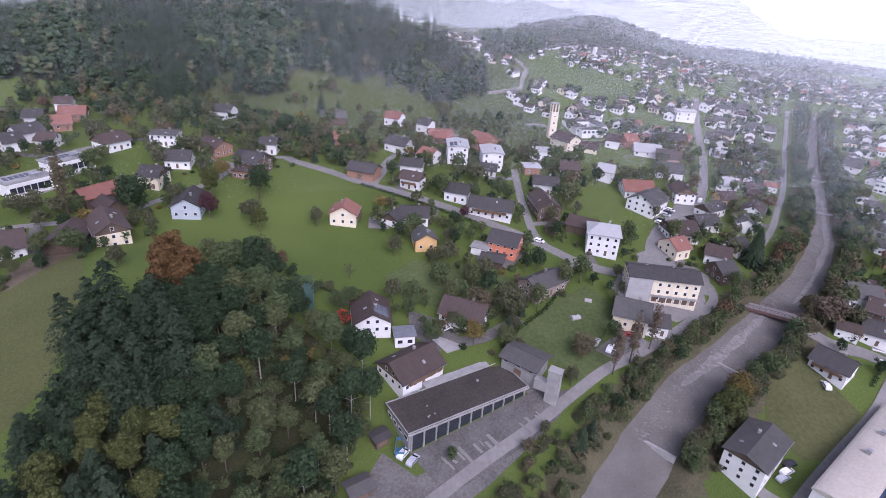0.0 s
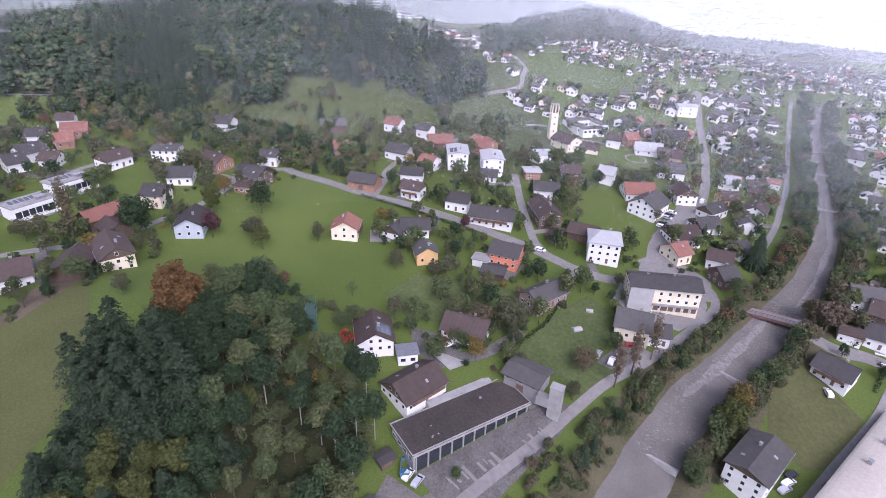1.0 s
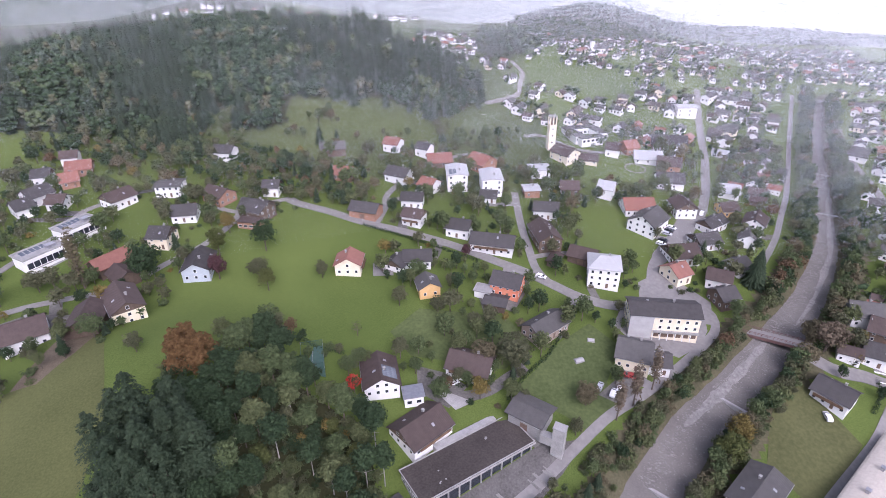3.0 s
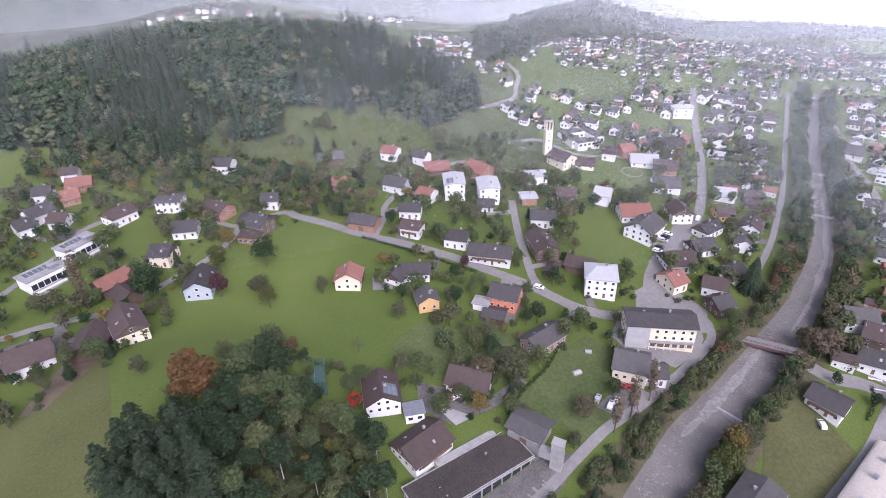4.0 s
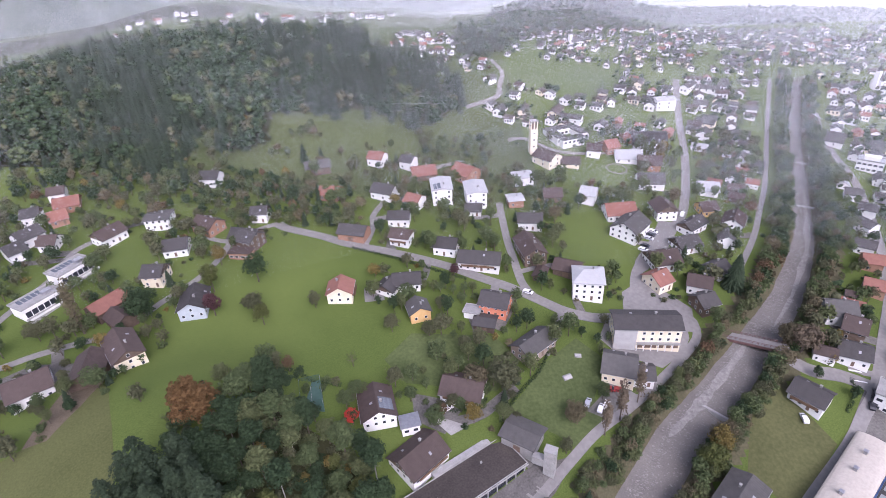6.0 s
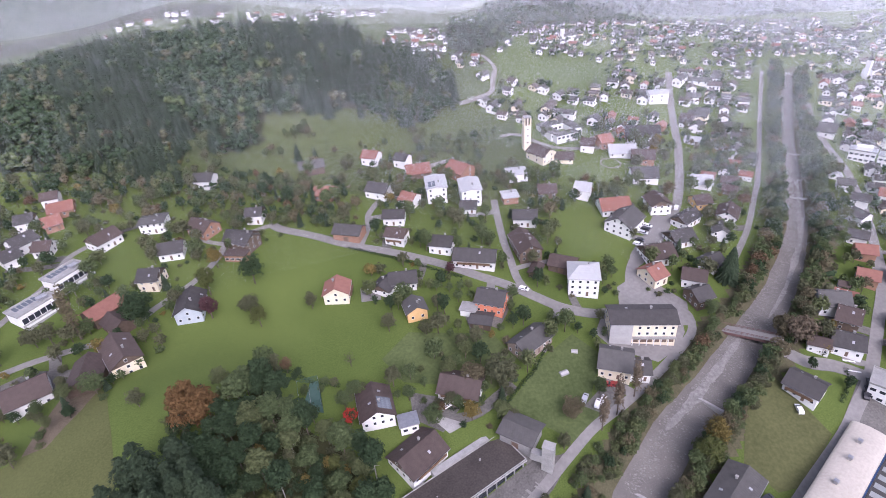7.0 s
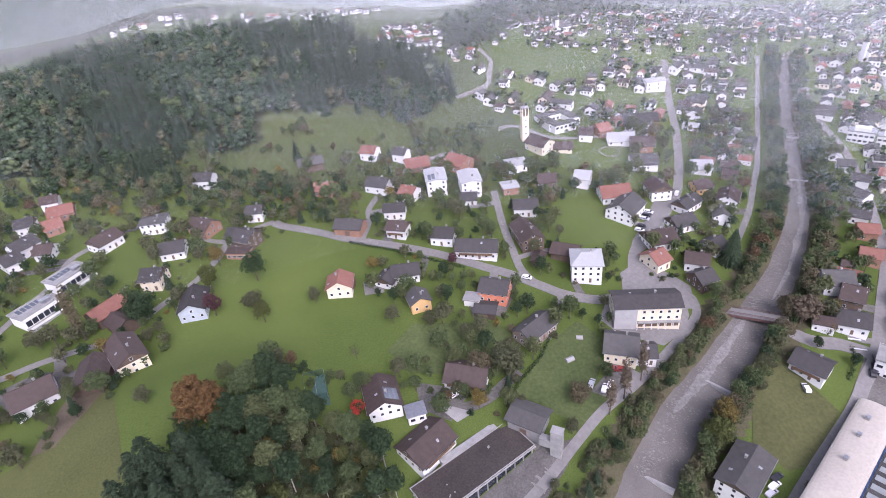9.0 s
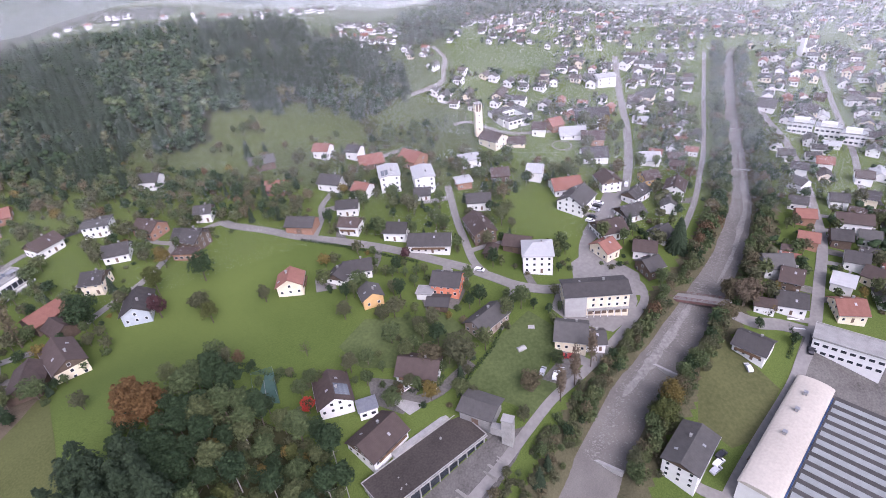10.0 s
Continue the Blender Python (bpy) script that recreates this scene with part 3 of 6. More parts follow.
house(6.0, 222.0, -17, 10.0, 9, 7, "white", "slate", "white-rendered house with a dark grey tiled gable roof")
house(20.2, 211.3, -14, 18.0, 10, 7, "white", "slate", "white-rendered house with a dark grey tiled gable roof and wooden balcony", balcony=True)
house(43.5, 217.6, -81, 16.3, 10, 8, "timber", "brown", "dark timber house with a brown tiled gable roof")
house(47.3, 240.4, -9, 11.0, 9, 7, "white", "slate", "white-rendered house with a dark grey tiled gable roof")
house(58.2, 205.4, -28, 11.0, 9, 6, "timber", "brown", "dark timber barn with a brown tiled gable roof", category="barn", name="barn", windows=False, chimney=False)
house(45.6, 202.7, 64, 7.5, 4.5, 3, "timber", "brown", "dark timber shed with a brown tiled gable roof", category="shed", name="shed", windows=False, chimney=False)
house(63.4, 192.8, -12, 12.0, 12, 11, "white", "pale", "white-rendered house with a pale sheet-metal hipped roof", hip=4.0, eave=8.6)
house(24.1, 183.9, -23, 11.0, 10, 8, "orange", "slate", "bright orange house with a dark grey tiled gable roof")
house(19.0, 175.5, -18, 8.0, 7, 3.5, "timber", "slate", "dark timber barn with a dark grey tiled gable roof", category="barn", name="barn", windows=False, chimney=False)
house(35.8, 163.3, 39, 15.0, 9, 6.5, "brown", "grey", "brown-rendered house with a weathered grey tiled gable roof")
apartments = house(79.0, 167.7, -7, 24.0, 11, 11, "cream", "slate", "cream-rendered three-storey apartment block with a dark grey tiled gable roof", eave=9, category="apartment block", name="apartment_block")
house(65.2, 152.8, -21, 11.0, 12, 8, "cream", "grey", "cream-rendered house with a weathered grey tiled gable roof")
house(72.8, 150.0, -10, 7.0, 8, 6, "white", "slate", "white-rendered house with a dark grey tiled gable roof")
solar_house = house(-21.4, 139.2, -78, 13.0, 11, 7, "white", "brown", "white house with brown tiled roof and solar panels")
house(-7.7, 122.6, 43, 15.0, 12, 7, "white", "brown", "white-rendered house with a brown tiled gable roof and wooden balcony", balcony=True)
house(87.6, 105.4, 42, 17.0, 10.5, 9.4, "white", "grey", "white-rendered house with a weathered grey tiled gable roof", eave=7.7, storey=2.4)
house(129.5, 140.5, -52, 11.0, 10, 7, "white", "slate", "white-rendered house with a dark grey tiled gable roof and wooden balcony", balcony=True)
house(155.0, 157.6, -29, 10.0, 10, 7, "white", "slate", "white-rendered house with a dark grey tiled gable roof")
house(175.3, 152.2, -16, 9.7, 11, 7, "cream", "red", "cream-rendered house with a red clay tiled gable roof")
house(162.5, 168.8, -38, 7.5, 11, 8, "timber", "brown", "dark timber house with a brown tiled gable roof")
house(-137.1, 145.5, 36, 12.7, 12, 8, "white", "brown", "white-rendered house with a brown tiled gable roof")
house(-118.5, 149.9, -76, 14.2, 10, 7, "timber", "brown", "dark timber barn with a brown tiled gable roof", category="barn", name="barn", windows=False, chimney=False)
house(-110.9, 159.0, -51, 16.3, 10, 9, "cream", "brown", "cream-rendered house with a brown tiled gable roof")
house(-130.8, 188.1, 59, 14.4, 9, 6.5, "timber", "red", "dark timber barn with a red clay tiled gable roof", category="barn", name="barn", windows=False, chimney=False)
house(-122.3, 179.7, -38, 9.7, 8, 6, "timber", "brown", "dark timber barn with a brown tiled gable roof", category="barn", name="barn", windows=False, chimney=False)
house(-118.3, 205.7, -2, 8.1, 10, 8, "cream", "slate", "cream-rendered house with a dark grey tiled gable roof")
house(-96.5, 187.6, -80, 14.1, 10, 7.5, "bluegrey", "slate", "pale blue-grey house with a dark grey tiled gable roof")
house(-152.0, 236.5, 59, 12.0, 10, 7, "white", "brown", "white-rendered house with a brown tiled gable roof")
house(-117.0, 226.6, 10, 10.2, 10, 6.5, "white", "slate", "white-rendered house with a dark grey tiled gable roof")
house(-107.7, 243.1, -31, 12.0, 10, 7, "brick", "brown", "brick-red house with a brown tiled gable roof")
house(-132.6, 248.4, 5, 11.3, 10, 6, "white", "grey", "white-rendered house with a weathered grey tiled gable roof", eave=5.3)
house(-84.8, 251.9, -1, 7.5, 8, 7, "white", "slate", "white-rendered house with a dark grey tiled gable roof")
house(-87.0, 232.8, -15, 12.9, 10, 7, "timber", "slate", "dark timber house with a dark grey tiled gable roof")
house(-118.4, 285.3, -8, 10.3, 9, 7, "white", "slate", "white-rendered house with a dark grey tiled gable roof", simple=True)
house(-184.8, 264.5, 22, 10.9, 10, 6, "brick", "red", "brick-red house with a red clay tiled gable roof", simple=True)
house(-183.9, 252.9, 35, 7.5, 10, 6, "brick", "red", "brick-red house with a red clay tiled gable roof")
house(-176.8, 232.4, 3, 7.5, 9, 6, "white", "brown", "white-rendered house with a brown tiled gable roof")
house(-189.4, 236.5, 60, 10.6, 10, 7, "white", "slate", "white-rendered house with a dark grey tiled gable roof")
house(-188.7, 224.9, 53, 7.5, 10, 7, "white", "slate", "white-rendered house with a dark grey tiled gable roof")
house(-196.5, 253.5, 18, 7.5, 9, 7, "white", "slate", "white-rendered house with a dark grey tiled gable roof")
house(-193.8, 272.9, 18, 7.5, 8, 6, "white", "brown", "white-rendered house with a brown tiled gable roof", simple=True)
panel_house = house(5.5, 268.0, -87, 15.0, 10, 9, "white", "pale", "tall white house with solar panels on a pale roof", eave=8.2, simple=True)
house(22.8, 264.2, -87, 15.0, 10, 9, "white", "pale", "white-rendered house with a pale sheet-metal gable roof", eave=8.2, simple=True)
house(-62.9, 296.6, 14, 13.1, 9, 6, "timber", "grey", "dark timber barn with a weathered grey tiled gable roof", category="barn", name="barn", windows=False, chimney=False, simple=True)
house(-29.8, 304.4, -23, 8.7, 9, 7, "white", "red", "white-rendered house with a red clay tiled gable roof", simple=True)
house(-12.1, 301.5, -29, 7.5, 8, 7, "white", "slate", "white-rendered house with a dark grey tiled gable roof", simple=True)
house(-52.7, 271.1, -11, 9.8, 9, 6, "brick", "red", "brick-red house with a red clay tiled gable roof", simple=True)
house(-24.2, 271.1, -27, 11.8, 10, 7, "white", "slate", "white-rendered house with a dark grey tiled gable roof", simple=True)
house(-8.4, 260.5, -34, 7.9, 9, 7, "white", "red", "white-rendered house with a red clay tiled gable roof", simple=True)
house(-3.8, 292.0, 9, 12.7, 11, 6, "timber", "red", "dark timber house with a red clay tiled gable roof", simple=True)
house(19.6, 289.3, -45, 12.1, 12, 8, "brick", "red", "brick-red house with a red clay tiled gable roof", simple=True)
house(21.1, 253.7, -9, 7.7, 8, 5, "white", "slate", "white-rendered house with a dark grey tiled gable roof")
house(68.3, 304.8, -54, 13.1, 11, 8, "cream", "brown", "cream-rendered church hall with a brown tiled gable roof", category="church hall", name="church_hall", simple=True)
house(81.3, 302.6, -13, 9.9, 9, 5, "cream", "brown", "cream-rendered house with a brown tiled gable roof", simple=True)
house(50.4, 283.6, 6, 10.2, 9, 5, "white", "pale", "white-rendered house with a pale sheet-metal gable roof", eave=4.4, simple=True)
house(43.0, 261.0, 5, 7.5, 8, 4, "brick", "pale", "brick-red house with a pale sheet-metal gable roof", eave=3.6, simple=True)
house(81.7, 262.7, -28, 7.5, 9, 8, "white", "pale", "white-rendered house with a pale sheet-metal gable roof", simple=True)
house(63.3, 265.5, -5, 8.8, 9, 6, "timber", "brown", "dark timber house with a brown tiled gable roof", simple=True)
house(93.3, 248.5, 1, 14.0, 12, 7, "white", "red", "white-rendered house with a red clay tiled gable roof")
house(93.8, 232.6, 47, 15.0, 13, 9, "white", "grey", "white-rendered house with a weathered grey tiled gable roof")
house(115.5, 248.1, -88, 10.8, 10, 8, "white", "brown", "white-rendered house with a brown tiled gable roof")
house(101.1, 210.0, 8, 12.2, 12, 7, "white", "brown", "white-rendered house with a brown tiled gable roof")
house(94.2, 196.0, 26, 7.5, 10, 7, "cream", "red", "cream-rendered house with a red clay tiled gable roof")
house(108.4, 182.6, 17, 7.5, 9, 7, "timber", "slate", "dark timber house with a dark grey tiled gable roof")
house(111.0, 193.3, -26, 8.9, 9, 7, "white", "brown", "white-rendered house with a brown tiled gable roof")
house(123.0, 203.1, 28, 7.5, 9, 6, "white", "slate", "white-rendered house with a dark grey tiled gable roof")
house(116.1, 221.3, 14, 10.6, 10, 6, "white", "slate", "white-rendered house with a dark grey tiled gable roof")
house(125.0, 235.4, 34, 12.8, 8, 6, "white", "slate", "white-rendered house with a dark grey tiled gable roof")
house(145.6, 236.1, 56, 11.6, 9, 8, "white", "brown", "white-rendered house with a brown tiled gable roof")
house(148.0, 270.4, -18, 9.6, 10, 6, "white", "pale", "white-rendered house with a pale sheet-metal gable roof", simple=True)
house(138.6, 250.6, 5, 7.9, 9, 6, "ochre", "brown", "ochre-yellow house with a brown tiled gable roof")
house(119.3, 278.4, -9, 13.4, 12, 7, "white", "slate", "white-rendered house with a dark grey tiled gable roof", simple=True)
house(125.9, 298.7, -17, 12.4, 11, 7, "brick", "brown", "brick-red house with a brown tiled gable roof", simple=True)
house(116.6, 307.8, -10, 14.5, 11, 6, "white", "pale", "white-rendered house with a pale sheet-metal gable roof", simple=True)
house(98.3, 314.4, -22, 7.5, 9, 7, "white", "brown", "white-rendered house with a brown tiled gable roof", simple=True)
house(109.0, 319.1, 13, 7.6, 10, 7, "brick", "red", "brick-red house with a red clay tiled gable roof", simple=True)
house(135.9, 329.4, -11, 20.0, 13, 7, "timber", "slate", "dark timber house with a dark grey tiled gable roof", simple=True)
house(162.1, 375.4, 2, 13.0, 9, 7, "white", "pale", "white-rendered house with a pale sheet-metal gable roof", eave=6.2, simple=True)
house(8.4, 145.9, -20, 14.0, 11, 6.5, "white", "brown", "white house with a broad brown tiled roof among hedges", balcony=True)
house(182.6, 164.7, -44, 7.5, 9, 7, "white", "pale", "white-rendered house with a pale sheet-metal roof beyond the river", simple=True)
house(160.8, 177.3, -14, 10.7, 11, 8, "white", "grey", "white-rendered house with a weathered grey roof beyond the river", simple=True)
house(214.6, 200.7, -30, 13.7, 9, 7, "white", "brown", "white-rendered house with a brown tiled roof beyond the river", simple=True)
house(220.2, 217.8, -30, 7.5, 8, 6.5, "white", "slate", "white-rendered house with a dark grey tiled roof beyond the river", simple=True)
house(220.7, 247.7, -42, 7.5, 7, 7, "white", "slate", "white-rendered house with a dark grey tiled roof beyond the river", simple=True)
house(211.0, 233.9, -74, 7.5, 7, 6.5, "white", "slate", "white-rendered house with a dark grey tiled roof beyond the river", simple=True)
house(224.3, 264.7, -30, 7.5, 7, 6, "white", "grey", "white-rendered house with a weathered grey roof beyond the river", simple=True)
house(255.3, 331.1, -42, 11.8, 13, 7, "white", "grey", "white-rendered house with a weathered grey roof beyond the river", simple=True)
house(195.1, 207.2, -24, 7.5, 8, 6.5, "brick", "red", "brick-red house with a red clay tiled roof beyond the river", simple=True)
house(185.3, 190.9, -34, 7.5, 8, 6.5, "brick", "red", "brick-red house with a red clay tiled roof beyond the river", simple=True)
house(213.2, 189.0, -33, 7.5, 8, 6.5, "white", "grey", "white-rendered house with a weathered grey roof beyond the river", simple=True)
house(200.3, 190.4, -28, 7.5, 9, 7, "timber", "slate", "dark timber house with a dark grey tiled roof beyond the river", simple=True)
house(239.3, 253.1, -35, 7.5, 8, 6.5, "white", "red", "white-rendered house with a red clay tiled roof beyond the river", simple=True)
house(196.9, 176.0, -37, 8.2, 9, 7, "white", "slate", "white-rendered house with a dark grey tiled roof beyond the river", simple=True)
house(198.2, 166.2, -56, 7.5, 9, 7, "cream", "brown", "cream-rendered house with a brown tiled roof beyond the river", simple=True)
house(199.4, 218.3, -37, 7.5, 7, 6, "white", "slate", "white-rendered house with a dark grey tiled roof beyond the river", simple=True)
house(249.0, 236.5, -34, 7.5, 8, 6.5, "white", "brown", "white-rendered house with a brown tiled roof beyond the river", simple=True)
house(237.0, 218.0, -43, 7.5, 8, 6.5, "cream", "slate", "cream-rendered house with a dark grey tiled roof beyond the river", simple=True)
for i in range(5):
    for j in range(3):
        part("solar_panel", PANEL, solar_house, pose(0.2 + i * 1.06, 1.3 + j * 1.5 - 0.0, 0) @ Matrix.Translation((0, 0, 7.36 - (1.3 + j * 1.5) * 0.58)) @ pose(0, 0, 0, -30))
for i in range(6):
    for j in range(2):
        part("solar_panel", PANEL, panel_house, Matrix.Translation((1 + i * 1.08, -1.4 - j * 1.9, 9.32 - (1.4 + j * 1.9) * 0.16)) @ pose(0, 0, 0, 9))
part("blank_wing", Solid().box(-12.4, -6.3, -2.5, -4.2, -5.4, 8.7).done("blank_wing", material("greyish_render", (0.32, 0.315, 0.30), (0.44, 0.435, 0.42), 0.5, 0.9, 0.1)), apartments, label="blank greyish-white end wing")
for i in range(6):
    part("garage_door", Solid().box(-1.05, -.12, 0, 1.05, .02, 2.2).done("garage_door", DOOR), apartments, pose(-2.6 + i * 2.6, -5.5, .05))
    part("post", Solid().box(-.12, -1.5, -.5, .12, -1.26, 2.6).done("post", FRAME), apartments, pose(-3.9 + i * 2.6, -5.5, 0))
part("balcony", Solid().box(-3.9, -7.0, 2.6, 11.9, -5.5, 2.8).box(-3.9, -7.0, 2.8, 11.9, -6.92, 3.3).done("balcony", STONE), apartments)


def long_building(name, x, y, z, rot, length, width, height, wall, roof, label, category, parapet=0.35, glazed=()):
    """A flat-roofed building standing at a height of its own: wall, roof slab with upstand, window bands."""
    ob = thing(name, pose(x, y, z, 0, 0, rot), label, category)
    a, b = length / 2, width / 2
    part("wall", Solid().box(-a, -b, -6, a, b, height).done("wall", wall), ob)
    part("roof", Solid().box(-a - .5, -b - .5, height, a + .5, b + .5, height + .25).done("roof", roof), ob)
    if parapet:
        s = Solid()
        for c in ((-a - .5, -b - .5, a + .5, -b - .25), (-a - .5, b + .25, a + .5, b + .5), (-a - .5, -b - .25, -a - .25, b + .25), (a + .25, -b - .25, a + .5, b + .25)):
            s.box(c[0], c[1], height + .25, c[2], c[3], height + .25 + parapet)
        part("parapet", s.done("parapet", STONE), ob)
    for side, z0, hh, w in glazed:
        turn, half, reach = {"s": (0, a, b), "n": (180, a, b), "e": (90, b, a), "w": (-90, b, a)}[side]
        n = max(1, int(2 * half / w))
        for i in range(n):
            u = (i + .5) / n * 2 * half - half
            win = part("window", WINDOW, ob, pose(0, 0, 0, 0, 0, turn) @ pose(u, -reach, z0) @ Matrix.Diagonal((w * .78 / 1.1, 1, hh / 1.3, 1)))
            part("pane", PANE, win)
    return ob


# ---- the old depot with its roof house and concrete tower ----
depot = long_building("depot", 6.6, 114.3, -0.7, 32.5, 38.5, 12, 4.2, CONCRETE, FELT, "long low concrete depot with a flat mossy felt roof", "depot", 0.3, (("w", 1.2, 1.2, 2.6),))
part("fascia", Solid().box(-19.8, -6.8, 3.85, 19.8, -6.52, 4.3).done("fascia", STONE), depot)
part("walkway", Solid().box(-7, 6.6, -3, 15, 8.8, 5.0).done("walkway", STONE), depot, label="pale concrete walkway behind the roof")
for i in range(11):
    part("pillar", Solid().box(-.18, -.18, -5, .18, .18, 3.7).done("pillar", CONCRETE), depot, pose(-18.5 + i * 3.7, -6.3, 0))
    if i < 10:
        # dark sheet between pillars, standing in for the shade inside an open bay
        part("pane", Solid().box(.1, -.04, -2.2, 3.6, .1, 3.4).done("pane", GLASS), depot, pose(-18.5 + i * 3.7, -6.08, 0))
r_ = random.Random(4)
for i in range(6):
    u, v, w = r_.uniform(-16, 10), r_.uniform(-4, 4), r_.uniform(.15, .32)
    part("roof_vent", Solid().box(-w, -w, 4.4, w, w, 4.4 + w).done("roof_vent", CONCRETE), depot, pose(u, v, 0))
roof_house = house(26.4, 128.2, -35, 11, 9.0, 5.8, "concrete", "grey", "grey-roofed upper storey block standing over the depot", category="building", name="depot_upper_block", eave=4.7, chimney=False, windows=False, over=1.0)
for u in (-4.2, 0, 4.2):
    part("pane", PANE, part("window", WINDOW, roof_house, pose(u, -4.5, 3.2) @ Matrix.Diagonal((1.6, 1, .8, 1))))
tower = thing("concrete_tower", pose(33.4, 118.2, gz(33.4, 118.2), 0, 0, -28), "pale square concrete tower slab beside the depot", "tower")
part("shaft", Solid().box(-1.8, -1.4, -2, 1.8, 1.4, 11.0).done("shaft", STONE), tower)
part("cap", Solid().box(-1.95, -1.55, 11.0, 1.95, 1.55, 11.2).done("cap", CONCRETE), tower)
part("link", Solid().box(-5.5, -1.2, 3.2, -1.8, 1.2, 6.4).done("link", CONCRETE), tower)

# ---- school: four low wings round a court ----
school = thing("school", pose(86.5, 336, gz(86.5, 336), 0, 0, 20), "low school of four grey-roofed wings round a court", "school")
for cx, cy, lx, ly, h in ((0, 8, 21, 6.5, 4.6), (-8, -1, 6, 12, 4.2), (8.5, -1, 6, 12, 4.2), (-2, -9, 15, 5, 3.6)):
    part("wing", Solid().box(cx - lx / 2, cy - ly / 2, -2, cx + lx / 2, cy + ly / 2, h).done("wing", WALLS["white"]), school)
    part("roof", Solid().box(cx - lx / 2 - .4, cy - ly / 2 - .4, h, cx + lx / 2 + .4, cy + ly / 2 + .4, h + .3).done("roof", ROOFS["grey"]), school)
    for i_ in range(int(lx / 3)):
        part("window", GLAZED, school, pose(cx - lx / 2 + 1.5 + 3 * i_, cy - ly / 2, 1.2) @ Matrix.Diagonal((1.9, 1, 1.2, 1)))
ROUND = [(107 + 5.6 * math.cos(t_), 297 + 5.6 * math.sin(t_)) for t_ in np.linspace(0, 2 * math.pi, 17)]
strip("garden_path", ROUND, .9, SHINGLE, "pale round gravel path on the church lawn", "path", lift=.2)

# ---- church tower ----
ct = thing("church_tower", pose(62, 318, gz(62, 318), 0, 0, 8) @ Matrix.Diagonal((.95, .95, .83, 1)), "slender cream church tower with open slotted belfry", "church tower")
part("shaft", Solid().box(-2.2, -2.2, -2, 2.2, 2.2, 18).done("shaft", WALLS["cream"]), ct)
for dx in (-1.9, 0, 1.9):
    for dy in (-1.9, 1.9):
        part("belfry_pier", Solid().box(dx - .3, dy - .3, 18, dx + .3, dy + .3, 24).done("belfry_pier", WALLS["cream"]), ct)
part("cap", Solid().box(-2.3, -2.3, 23.6, 2.3, 2.3, 24.2).done("cap", STONE), ct)
part("belfry_core", Solid().box(-1.3, -1.3, 18, 1.3, 1.3, 23.6).done("belfry_core", WALLS["timber"]), ct)
for z in (5, 10, 15):
    w = part("window", WINDOW, ct, pose(0, -2.2, z))
    part("pane", PANE, w)
clock = part("clock", Solid().tube((0, -2.2, 16.6), (0, -2.32, 16.6), .9, .9, 16).done("clock", FRAME), ct, label="white round clock face")

# ---- bridge ----
bx, by, b2x, b2y = 111.5, 170.5, 130.5, 160.5
bridge = thing("bridge", pose((bx + b2x) / 2, (by + b2y) / 2, land((bx + b2x) / 2, (by + b2y) / 2) + .4, 0, 0, math.degrees(math.atan2(b2y - by, b2x - bx))), "road bridge with dark girders and rust-red railings", "bridge")
part("deck", Solid().box(-12, -2.1, -.3, 12, 2.1, 0).done("deck", ASPHALT), bridge)
for s in (-1.95, 1.95):
    part("girder", Solid().box(-11.5, s - .2, -1.4, 11.5, s + .2, -.3).done("girder", RUST), bridge)
    part("handrail", Solid().box(-12, s - .06, 1.0, 12, s + .06, 1.12).box(-12, s - .04, .5, 12, s + .04, .58).done("handrail", RUST), bridge)
    for i in range(13):
        part("post", Solid().box(-.06, -.06, 0, .06, .06, 1.05).done("post", RUST), bridge, pose(-12 + 2 * i, s, 0))
for s in (-11.5, 11.5):
    part("abutment", Solid().box(s - 1, -2.6, -5, s + 1, 2.6, -.3).done("abutment", STONE), bridge)

# ---- factory ----
fz = gz(120, 112)
fac = thing("factory_hall", pose(125.0, 109.6, fz, 0, 0, 38.5), "long factory hall with a low cream sheet roof", "factory")
part("wall", Solid().box(-32, -5.4, -3, 22, 5.4, 5.2).done("wall", WALLS["white"]), fac)
ring = [(-32.4, 5.8 * math.cos(t), 5.2 + 1.5 * math.sin(t)) for t in np.linspace(0, math.pi, 13)]
part("roof", Solid().prism(ring, (54.8, 0, 0)).done("roof", BLANCH), fac)
for u in (-8, 4, 13):
    part("roof_vent", Solid().box(-.5, -.5, 6.3, .5, .5, 7.9).box(-.7, -.7, 7.9, .7, .7, 8.1).done("roof_vent", METAL), fac, pose(u, 1.0, 0))
saw = thing("sawtooth_hall", pose(136.4, 97.2, fz - 0.5, 0, 0, 38.5), "factory hall with dark sawtooth roof and glazed bays", "factory")
part("wall", Solid().box(-30, -14, -3, 18, 10.5, 4.6).done("wall", CONCRETE), saw)
for i in range(12):
    u = -30 + 4 * i
    part("sawtooth", Solid().prism([(u, -14.2, 4.6), (u + 4, -14.2, 4.6), (u + 4, -14.2, 6.4)], (0, 24.6, 0)).done("sawtooth", ROOFS["slate"]), saw)
    part("roof_light", Solid().box(u + 3.92, -13.5, 4.8, u + 4.04, 9.8, 6.2).done("roof_light", METAL), saw)
    part("skylight", Solid().prism([(u + .9, -13.6, 5.05), (u + 2.7, -13.6, 5.86), (u + 2.7, 9.9, 5.86), (u + .9, 9.9, 5.05)], (-.04, 0, .1)).done("skylight", ROOFLIGHT), saw)
part("fascia", Solid().box(-30, 10.5, 4.2, 18, 10.9, 5.4).done("fascia", PAINTS[4]), saw)
